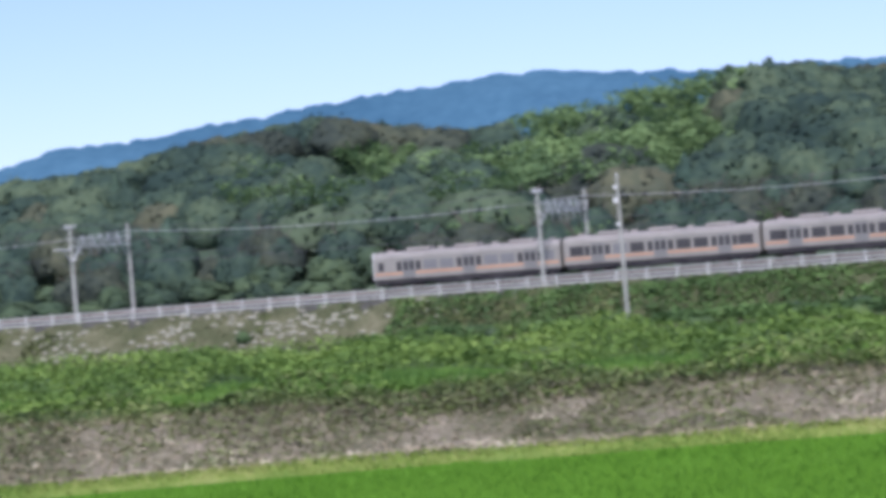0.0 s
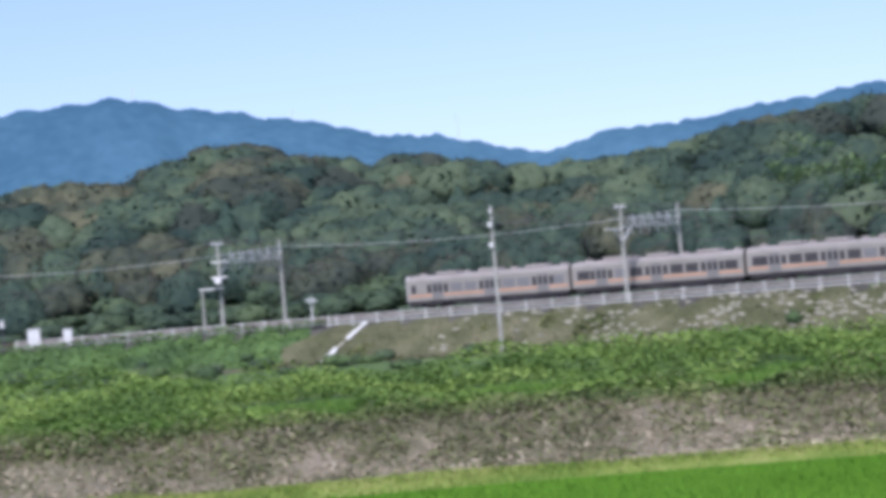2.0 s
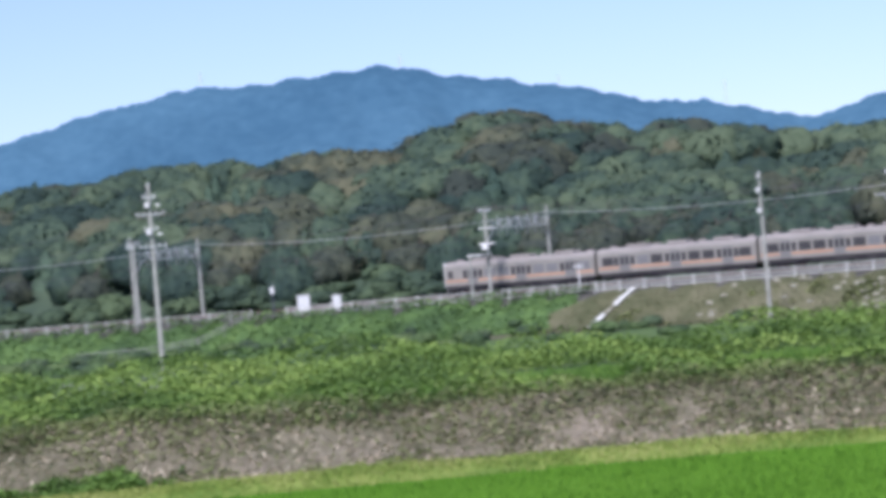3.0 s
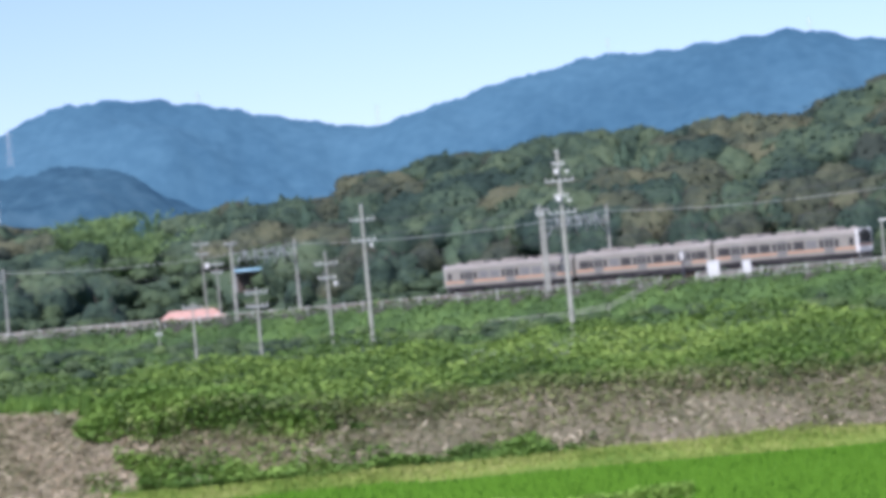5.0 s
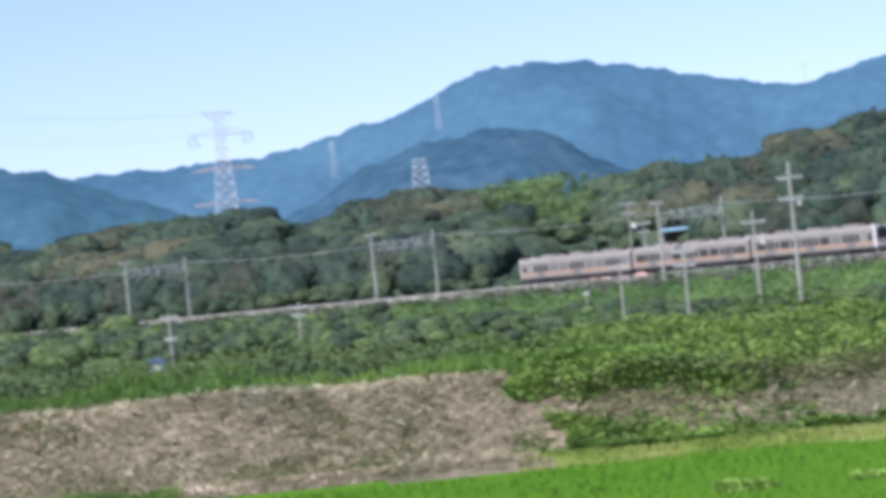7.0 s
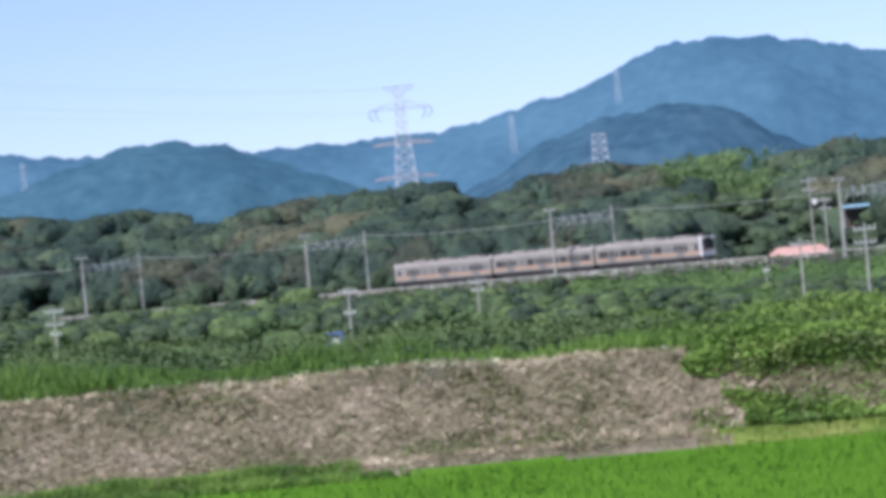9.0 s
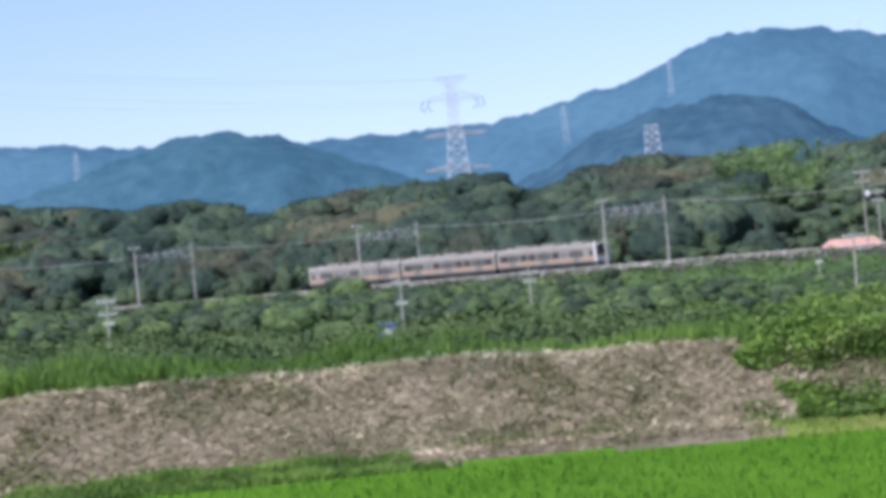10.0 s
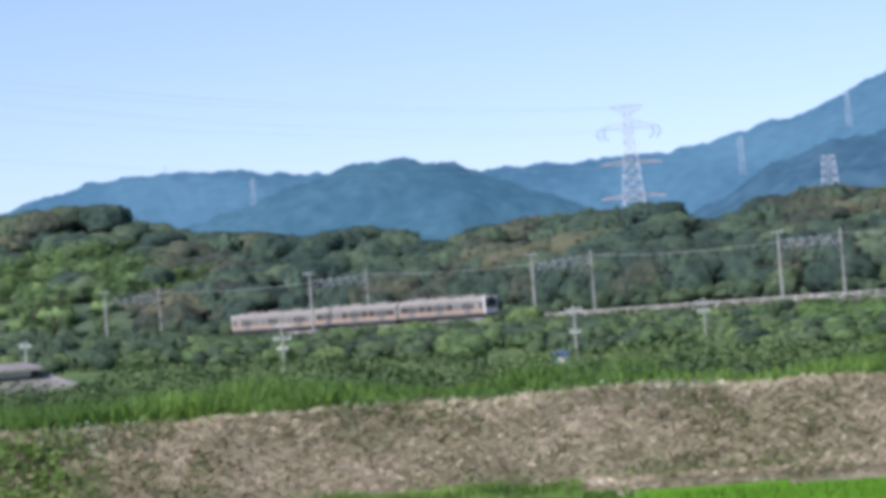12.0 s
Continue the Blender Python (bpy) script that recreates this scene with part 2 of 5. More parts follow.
def arrays(name, verts, faces, mat, smooth=False, tint=None):
    """An object from arrays: verts (n, 3), faces (m, k); smooth for all faces or face by face; tint face by face."""
    me = bpy.data.meshes.new(name)
    m, k = faces.shape
    me.vertices.add(len(verts))
    me.vertices.foreach_set("co", np.asarray(verts, np.float32).ravel())
    me.loops.add(m * k)
    me.loops.foreach_set("vertex_index", faces.astype(np.int32).ravel())
    me.polygons.add(m)
    me.polygons.foreach_set("loop_start", np.arange(0, m * k, k, dtype=np.int32))
    me.polygons.foreach_set("loop_total", np.full(m, k, np.int32))
    if smooth is not False:
        me.polygons.foreach_set("use_smooth", np.ones(m, bool) & smooth)
    if tint is not None:
        me.attributes.new("tint", "FLOAT", "FACE").data.foreach_set("value", np.asarray(tint, np.float32))
    for one in mat if isinstance(mat, (list, tuple)) else [mat]:
        me.materials.append(one)
    me.update(calc_edges=True)
    me.validate()
    return new(name, me)


# ---- lie of the land ----
RNG = np.random.default_rng(7)
R_TRACK, C_TRACK = 1046.0, np.array((-389.7, -681.7))
PHI0 = math.atan2(283.8 - C_TRACK[1], 11.96 - C_TRACK[0])


def wave(x, y, size, seed=0):
    """Soft noise between about -1 and 1."""
    out = 0
    for k, (a, b, c) in enumerate(((1, 0.3, 0.1), (-0.4, 1.1, 1.7), (0.8, -0.9, 4.1), (1.9, 1.3, 2.2), (-2.3, 1.2, 0.7), (0.6, -2.9, 5.0))):
        out = out + np.sin((a * x + b * y) / size * 2 + c + seed * 1.7 + 1.3 * np.sin((b * x - a * y) / size + seed)) / (1 + 0.45 * k)
    return out / 2.6


def rail_z(s):
    return 1.59 - 0.006 * np.clip(s, -160, 560)


def track_so(x, y):
    """Distance along the railway and to its far side."""
    dx, dy = x - C_TRACK[0], y - C_TRACK[1]
    return R_TRACK * (np.arctan2(dy, dx) - PHI0), np.hypot(dx, dy) - R_TRACK


def on_track(s, o=0.0, dz=0.0):
    a = PHI0 + s / R_TRACK
    return Vector((C_TRACK[0] + (R_TRACK + o) * math.cos(a), C_TRACK[1] + (R_TRACK + o) * math.sin(a), float(rail_z(s)) + dz))


def track_pose(s, o=0.0, dz=0.0):
    """x along the line towards its far end, y towards the fields."""
    p = on_track(s, o, dz)
    return pose(p.x, p.y, p.z, 0, 0, math.degrees(PHI0 + s / R_TRACK) + 90)


# bearing and elevation from the camera; the ground is shaped to fit its view
BROW = ((-60, -2.34), (-36, -2.43), (-31, -2.6), (-27, -2.95), (-9, -3.07), (8, -3.16), (30, -3.1))
CREST = ((-60, -1.55), (-42, -1.62), (-36, -1.86), (-30, -1.98), (-21, -1.92), (-15, -2.12), (-9, -2.1), (-3, -1.98), (6, -2.36), (30, -2.3))
HILL = ((-75, 1.9), (-48, 1.95), (-46.5, 1.98), (-46.1, 1.62), (-45, 1.35), (-43, 1.08), (-41.6, 1.18), (-41.0, 1.02), (-40.7, 0.78), (-39.7, 0.95), (-38.5, 1.08), (-36.6, 1.23), (-35.9, 1.18), (-35.5, 0.92),
        (-35, 0.74), (-34.4, 0.86), (-33.5, 1.22), (-32.6, 1.31), (-31.8, 1.1), (-30.5, 1.1), (-29.4, 1.13), (-27.8, 1.34), (-25.7, 1.28), (-25.3, 1.62), (-24.6, 1.7), (-23.8, 1.93), (-22.8, 1.83), (-21.3, 2.14), (-20.7, 2.02),
        (-18.1, 2.1), (-17.5, 2.16), (-16.6, 2.0), (-16, 2.28), (-15.2, 2.55), (-14.6, 2.6), (-13.8, 2.34), (-12.6, 2.16), (-11, 2.1), (-9.6, 1.85), (-7.2, 1.77), (-6, 1.9), (-5, 2.22), (-3.8, 2.36), (-2.7, 2.44), (-2.2, 2.62),
        (-1.5, 2.42), (0.5, 2.03), (1.2, 2.17), (2.3, 2.1), (3.3, 2.26), (4.7, 2.5), (5.5, 2.58), (6.05, 2.9), (6.9, 2.92), (7.5, 2.74), (8.8, 2.6), (30, 2.5))


def along(table, az):
    return np.interp(az, [p[0] for p in table], [p[1] for p in table])


def tan_deg(v):
    return np.tan(np.radians(v))


def smooth(t):
    t = np.clip(t, 0, 1)
    return t * t * (3 - 2 * t)


def track_range(az):
    """How far off the railway lies in that direction."""
    a = np.radians(az)
    dx, dy = np.sin(a), np.cos(a)
    b = dx * C_TRACK[0] + dy * C_TRACK[1]
    return b + np.sqrt(b * b - (C_TRACK[0] ** 2 + C_TRACK[1] ** 2 - R_TRACK ** 2))


def land(x, y):
    """Height of the ground."""
    r, az = np.hypot(x, y), np.degrees(np.arctan2(x, y))
    inside = np.clip(az, -60, 30)
    edge = 85 + 0.8 * wave(x, y, 14, 3)
    brow = EYE.z - 93 * tan_deg(-along(BROW, inside))
    crest = EYE.z - 116 * tan_deg(-along(CREST, inside)) - 0.55
    z = np.zeros_like(r)
    z = np.where(r > edge, 0.28 * smooth((r - edge) / 0.8), z)
    z = z + np.where(r > edge + 2.6, (brow - 0.28) * smooth((r - edge - 2.6) / (93 - edge - 2.6)) ** 0.8, 0)
    z = np.where(r > 93, brow + (crest - brow) * np.clip((r - 93) / 19, 0, 1) ** 0.9, z)
    low = -3.2 + 0.35 * wave(x, y, 30, 1)
    z = np.where(r > 117, crest + (low - crest) * smooth((r - 117) / 55), z)
    z = z + np.where(r > 88, 0.12 * wave(x, y, 2.6, 2) + 0.1 * wave(x, y, 6, 5), 0)
    s, o = track_so(x, y)
    deck = rail_z(s) - 0.62
    near = deck - np.maximum(0, -9.6 - o) / 1.55 + 0.15 * wave(x, y, 5, 4) * (o < -9.8)
    z = np.where((r > 150) & (o < 14), np.maximum(z, near), z)
    rt = track_range(np.clip(az, -75, 30))
    top = EYE.z + (rt + 150) * tan_deg(along(HILL, np.clip(az, -75, 30))) - 5.6
    u = (r - rt - 17) / 133
    hill = deck + (top - deck) * np.clip(u, 0, 1) ** 0.75 - np.maximum(0, r - rt - 150) * 0.05
    hollow = 4.6 * smooth((az + 31) / 0.8) * smooth((-26.6 - az) / 0.8) * smooth((0.42 - u) / 0.15) * smooth((u + 0.01) / 0.05)
    z = np.where((o >= 14) & (np.abs(az) < 89), hill - hollow + 0.9 * wave(x, y, 18, 6) * smooth(u * 6), z)
    v = x * math.sin(radians(-17)) + y * math.cos(radians(-17))
    z = np.where((v < 21) & (r < 150), np.maximum(z, 5.09 * smooth((21 - v) / 13)), z)
    return z


def make_ground():
    """One sheet of ground out to the horizon, in zones of different cover."""
    az = np.concatenate([np.arange(-180, -62, 4), np.arange(-62, 22, 0.3), np.arange(22, 180, 4)])
    r = np.concatenate([np.linspace(0.01, 30, 16), np.linspace(33, 78, 12), np.arange(80, 122, 0.6), np.arange(122, 252, 5), np.arange(252, 560, 2.6), np.geomspace(560, 4900, 34)])
    a, rr = np.meshgrid(np.radians(az), r, indexing="ij")
    x, y = np.sin(a) * rr, np.cos(a) * rr
    z = land(x, y)
    n, k = x.shape
    i, j = np.meshgrid(np.arange(n), np.arange(k - 1), indexing="ij")
    i2 = (i + 1) % n
    faces = np.stack([i * k + j, i * k + j + 1, i2 * k + j + 1, i2 * k + j], -1).reshape(-1, 4)[:, ::-1]
    mats = [M["paddy_soil"], M["verge"], M["earth"], M["scrub"], M["slope"], M["drybank"], M["floor"], M["ballast"], M["straw"]]
    ob = arrays("ground", np.stack([x, y, z], -1).reshape(-1, 3), faces, mats, True)
    v = np.stack([x, y], -1).reshape(-1, 2)[faces].mean(1)
    rad, bear = np.hypot(v[:, 0], v[:, 1]), np.degrees(np.arctan2(v[:, 0], v[:, 1]))
    s, o = track_so(v[:, 0], v[:, 1])
    edge = 85 + 0.8 * wave(v[:, 0], v[:, 1], 14, 3)
    idx = np.where(rad < edge, 0, np.where((rad < edge + 2.6 - 1.7 * smooth((bear + 15) / 8)) & (bear > -30.5), 1, np.where(rad < 93, np.where(bear < -26.8 + 0.8 * wave(v[:, 0], v[:, 1], 3, 2), 8, 2), 3)))
    idx = np.where((rad > 150) & (o > -26), np.where(s > 85 + 0.75 * np.maximum(0, -9.8 - o), 4, 5), idx)
    idx = np.where((rad > 150) & (o > -9.6), 7, idx)
    idx = np.where((rad > 150) & (o > 12), 6, idx)
    ob.data.polygons.foreach_set("material_index", idx.astype(np.int32))
    tagged(ob, "farmland, weedy banks and railway embankment below wooded hills", "ground", kind="structure")


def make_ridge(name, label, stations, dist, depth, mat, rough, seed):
    """A far wooded range, shaped to fit the camera's view: a sheet that climbs to a broken skyline and falls off
    behind.
    """
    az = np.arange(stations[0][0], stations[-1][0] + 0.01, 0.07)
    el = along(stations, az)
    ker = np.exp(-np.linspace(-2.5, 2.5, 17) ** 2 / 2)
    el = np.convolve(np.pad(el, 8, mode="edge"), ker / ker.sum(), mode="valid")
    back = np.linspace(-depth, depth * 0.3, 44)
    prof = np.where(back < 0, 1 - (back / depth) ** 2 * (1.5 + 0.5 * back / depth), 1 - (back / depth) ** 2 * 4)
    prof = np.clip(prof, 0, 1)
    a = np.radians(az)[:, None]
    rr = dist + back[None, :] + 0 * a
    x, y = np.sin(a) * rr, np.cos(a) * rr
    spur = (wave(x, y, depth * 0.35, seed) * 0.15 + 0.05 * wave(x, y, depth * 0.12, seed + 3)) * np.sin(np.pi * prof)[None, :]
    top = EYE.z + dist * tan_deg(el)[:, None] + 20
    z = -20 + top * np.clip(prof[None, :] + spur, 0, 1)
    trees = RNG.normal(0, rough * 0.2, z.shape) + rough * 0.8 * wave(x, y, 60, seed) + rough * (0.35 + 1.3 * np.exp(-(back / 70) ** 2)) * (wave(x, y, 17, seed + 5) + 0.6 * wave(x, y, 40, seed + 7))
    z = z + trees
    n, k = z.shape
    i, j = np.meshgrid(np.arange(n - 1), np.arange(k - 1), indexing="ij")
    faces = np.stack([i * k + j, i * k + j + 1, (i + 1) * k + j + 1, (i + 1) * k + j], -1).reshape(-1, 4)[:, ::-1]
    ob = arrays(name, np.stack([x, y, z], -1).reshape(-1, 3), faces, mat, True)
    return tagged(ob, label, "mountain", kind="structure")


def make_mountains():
    # skyline points: bearing and elevation as they appear from the camera
    make_ridge("backdrop", "forested mountain range along the horizon, blue haze painted into its colour", (
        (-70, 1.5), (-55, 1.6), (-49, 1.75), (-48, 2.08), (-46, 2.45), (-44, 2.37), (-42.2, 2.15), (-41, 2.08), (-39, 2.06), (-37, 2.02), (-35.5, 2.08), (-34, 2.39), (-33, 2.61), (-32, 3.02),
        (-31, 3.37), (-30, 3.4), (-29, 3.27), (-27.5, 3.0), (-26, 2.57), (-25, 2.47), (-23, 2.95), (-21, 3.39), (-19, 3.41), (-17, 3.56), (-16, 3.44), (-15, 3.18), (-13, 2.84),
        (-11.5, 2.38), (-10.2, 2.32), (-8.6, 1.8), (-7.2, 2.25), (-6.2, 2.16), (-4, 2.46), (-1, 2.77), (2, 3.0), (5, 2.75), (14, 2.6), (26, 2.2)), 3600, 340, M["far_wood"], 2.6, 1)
    make_ridge("backdrop_spur", "forested spur before the mountain range, haze painted in as blue-green", (
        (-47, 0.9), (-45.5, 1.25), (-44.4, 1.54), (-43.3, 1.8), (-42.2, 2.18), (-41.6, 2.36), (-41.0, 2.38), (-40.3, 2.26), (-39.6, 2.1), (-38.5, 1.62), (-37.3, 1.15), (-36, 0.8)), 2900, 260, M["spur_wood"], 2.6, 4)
    make_ridge("backdrop_foothill", "forested foothill before the mountain range, haze painted in as darker blue", (
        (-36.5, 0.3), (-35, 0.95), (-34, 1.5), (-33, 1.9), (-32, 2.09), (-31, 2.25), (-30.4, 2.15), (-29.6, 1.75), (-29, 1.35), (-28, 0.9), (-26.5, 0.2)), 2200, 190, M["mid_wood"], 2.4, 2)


def make_railway():
    line = thing("railway_track", "ballasted double railway track on an embankment", "railway")
    line["kind"] = "structure"
    stations = np.arange(-150, 560, 5.0)
    for o in (-2.9, 0.95):
        for g in (-0.53, 0.53):
            bm = bmesh.new()
            tube(bm, [on_track(s, o + g, -0.07) for s in stations], 0.06)
            part("rail", bm, M["rail"], line)
        bm = bmesh.new()
        prev = None
        for s in stations:
            row = [bm.verts.new(on_track(s, o + w, h)) for w, h in ((-2.3, -0.62), (-1.5, -0.2), (1.5, -0.2), (2.3, -0.62))]
            if prev:
                for k in range(3):
                    bm.faces.new((prev[k], prev[k + 1], row[k + 1], row[k]))
            prev = row
        part("ballast", bm, M["ballast"], line)


make_ground()
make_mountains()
make_railway()


# ---- train ----
S_NOSE, SPEED = 19.8, 29.68
TRAIN_O = -0.97


def car_body(bm, half, w=1.475, end_slope=0.0):
    """Body shell with tumblehome-free sides and a rounded roof."""
    sec = [(-w, 1.02), (-w, 3.1), (-w + 0.08, 3.36), (-w + 0.3, 3.55), (-w + 0.75, 3.66), (0, 3.7), (w - 0.75, 3.66), (w - 0.3, 3.55), (w - 0.08, 3.36), (w, 3.1), (w, 1.02)]
    rings = [[bm.verts.new((x, y, z)) for y, z in sec] for x in (-half, half)]
    n = len(sec)
    for k in range(n):
        bm.faces.new((rings[0][k], rings[0][(k + 1) % n], rings[1][(k + 1) % n], rings[1][k]))
    bm.faces.new(rings[0])
    bm.faces.new(rings[1][::-1])
    bmesh.ops.recalc_face_normals(bm, faces=bm.faces)
    return bm


def make_car(order, cab_end=0, pale_panes=False):
    """cab_end: +1 at the far end of the line, -1 at the near end, 0 none."""
    half = 9.78
    label = ("stainless commuter train car with orange band" + (" and white cab" if cab_end else ", coupled between others"))
    car = thing("train_car", label, "train", "cars of the train")
    part("body", car_body(bmesh.new(), half), M["body"], car)
    bm = bmesh.new()
    rings = []
    for x in (-half + 0.12, half - 0.12):
        rings.append([bm.verts.new((x, y, z)) for y, z in ((-1.41, 3.33), (-1.19, 3.565), (-0.73, 3.675), (0, 3.715), (0.73, 3.675), (1.19, 3.565), (1.41, 3.33))])
    for k in range(6):
        bm.faces.new((rings[0][k], rings[0][k + 1], rings[1][k + 1], rings[1][k]))
    part("roof", bm, M["roof"], car)
    doors = (-6.35, 0.0, 6.35) if not cab_end else tuple(d - 0.35 * cab_end for d in (-6.35, 0.0, 6.35))
    door_me = mesh_of(box(bmesh.new(), -0.66, 0.66, -0.02, 0.02, 1.08, 2.98, 0.01), "door", M["body_dull"])
    door_pane = mesh_of(box(bmesh.new(), -0.23, 0.23, -0.03, 0.03, 1.85, 2.72, 0.02), "door_window", M["glass"])
    slim = mesh_of(box(bmesh.new(), -0.26, 0.26, -0.015, 0.015, 1.82, 2.72, 0.01), "window", M["glass"])
    # some wide panes are a paler grey than the dark glass
    wide = mesh_of(box(bmesh.new(), -0.72, 0.72, -0.015, 0.015, 1.82, 2.74, 0.01), "window", M["pale_pane" if pale_panes else "glass"])
    wide_b = mesh_of(box(bmesh.new(), -0.72, 0.72, -0.015, 0.015, 1.82, 2.74, 0.01), "window", M["pale_pane"])
    for side in (1, -1):
        y = 1.478 * side
        for k, d in enumerate(doors):
            door = shared("door", door_me, car, pose(d, y, 0))
            for g in (-0.31, 0.31):
                shared("door_window", door_pane, door, pose(g, 0, 0))
            for g in (-1.02, 1.02):
                shared("window", slim, car, pose(d + g, y, 0))
        for a, b in zip(doors[:-1], doors[1:]):
            mid = (a + b) / 2
            for g in (-0.86, 0.86):
                light = (order == 2 and a == doors[0] and g < 0) or (order == 1 and b == doors[-1] and g > 0)
                shared("window", wide_b if light else wide, car, pose(mid + g, y, 0))
        for end in (-1, 1):
            x = end * 8.55
            if cab_end == end:
                part("cab_window", box(bmesh.new(), end * 8.95 - 0.3, end * 8.95 + 0.3, y - 0.015, y + 0.015, 1.85, 2.72, 0.01), M["glass"], car)
            else:
                shared("window", wide, car, pose(x + end * -0.1, y, 0))
        edges = [-half + 0.15, *[v for d in doors for v in (d - 0.72, d + 0.72)], half - 0.15]
        for a, b in zip(edges[::2], edges[1::2]):
            part("orange_band", box(bmesh.new(), a, b, y - 0.008, y + 0.008, 1.48, 1.67), M["orange"], car, "orange and pale stripe below the windows")
    # underframe, bogies
    bm = bmesh.new()
    box(bm, -5.2, -1.2, -1.25, 1.25, 0.35, 1.0, 0.05)
    box(bm, -0.6, 3.2, -1.3, 1.3, 0.42, 1.0, 0.05)
    box(bm, 3.6, 5.1, -1.1, 1.1, 0.5, 1.0, 0.05)
    # full-length dark box added so that a dark band shows below the body
    box(bm, -half + 0.2, half - 0.2, -1.32, 1.32, 0.58, 1.03)
    part("underframe", bm, M["under"], car)
    for bx in (-6.9, 6.9):
        bm = bmesh.new()
        for side in (-1, 1):
            box(bm, bx - 1.6, bx + 1.6, side * 1.05 - 0.1, side * 1.05 + 0.1, 0.42, 0.72, 0.04)
        box(bm, bx - 0.4, bx + 0.4, -1.1, 1.1, 0.5, 0.9, 0.04)
        bogie = part("bogie", bm, M["under"], car)
        for wx in (-1.05, 1.05):
            bm = bmesh.new()
            for side in (-1, 1):
                rod(bm, (bx + wx, side * 0.48, 0.43), (bx + wx, side * 0.6, 0.43), 0.43, sides=14)
            rod(bm, (bx + wx, -0.5, 0.43), (bx + wx, 0.5, 0.43), 0.08)
            part("wheel", bm, M["rail"], bogie)
    # roof gear
    for ax in (-5.6, 0.1, 5.2):
        bm = box(bmesh.new(), ax - 1.25, ax + 1.25, -0.85, 0.85, 3.64, 4.0, 0.1)
        part("air_conditioner", bm, M["roof"], car, "pale grey roof air conditioner")
    for ax in (-8.6, -2.7, 3.0, 8.4):
        part("ventilator", box(bmesh.new(), ax - 0.3, ax + 0.3, -0.35, 0.35, 3.66, 3.92, 0.06), M["roof"], car)
    # ends
    for end in (-1, 1):
        x = end * half
        if cab_end == end:
            wrap = 0.08 if end > 0 else 0.3
            bm = box(bmesh.new(), min(x - end * wrap, x + end * 0.06), max(x - end * wrap, x + end * 0.06), -1.49, 1.49, 1.0, 3.66, 0.06)
            front = part("cab_front", bm, M["porcelain"], car, "white moulded cab front")
            part("windscreen", box(bmesh.new(), min(x + end * 0.03, x + end * 0.085), max(x + end * 0.03, x + end * 0.085), -1.22, 1.22, 2.0, 3.3, 0.02), M["glass"], front)
            part("destination_box", box(bmesh.new(), min(x + end * 0.03, x + end * 0.1), max(x + end * 0.03, x + end * 0.1), -0.55, 0.55, 3.32, 3.56, 0.02), M["glass"], front)
            part("front_band", box(bmesh.new(), min(x, x + end * 0.075), max(x, x + end * 0.075), -1.3, 1.3, 1.72, 1.9), M["orange"], front)
            for side in (-1.05, 1.05):
                bm = rod(bmesh.new(), (x, side, 1.45), (x + end * 0.12, side, 1.45), 0.17, sides=10)
                part("headlight", bm, M["lamp"], front)
            part("coupler", box(bmesh.new(), min(x, x + end * 0.35), max(x, x + end * 0.35), -0.2, 0.2, 0.7, 1.0, 0.04), M["under"], front)
            part("skirt", box(bmesh.new(), min(x - end * 0.3, x), max(x - end * 0.3, x), -1.25, 1.25, 0.35, 1.0, 0.04), M["body_dull"], front)
        else:
            part("gangway", box(bmesh.new(), min(x, x + end * 0.24), max(x, x + end * 0.24), -0.55, 0.55, 1.1, 3.2, 0.03), M["under"], car, "black rubber gangway bellows")
    return car


CARS = [make_car(0, 1, True), make_car(1), make_car(2, -1)]


def motions():
    """The train runs along the curve at a steady pace."""
    for k, car in enumerate(CARS):
        walk(car, [(0.5 * i, track_pose(S_NOSE + SPEED * 0.5 * i - 10 - 20 * k, TRAIN_O)) for i in range(25)])


# ---- along the railway ----
def s_at(az, o):
    """Station of the railway where a bearing crosses the line at offset o."""
    a = radians(az)
    d = np.array((math.sin(a), math.cos(a)))
    b = float(d @ C_TRACK)
    q = d * (b + math.sqrt(b * b - float(C_TRACK @ C_TRACK) + (R_TRACK + o) ** 2))
    return R_TRACK * (math.atan2(q[1] - C_TRACK[1], q[0] - C_TRACK[0]) - PHI0)


def spot(az, r, dz=0.0):
    x, y = math.sin(radians(az)) * r, math.cos(radians(az)) * r
    return Vector((x, y, float(land(np.array([x]), np.array([y]))[0]) + dz))


def facing(az, r, dz=0.0):
    """x to the right, y away, as seen from the road bank."""
    p = spot(az, r, dz)
    return pose(p.x, p.y, p.z, 0, 0, -az)


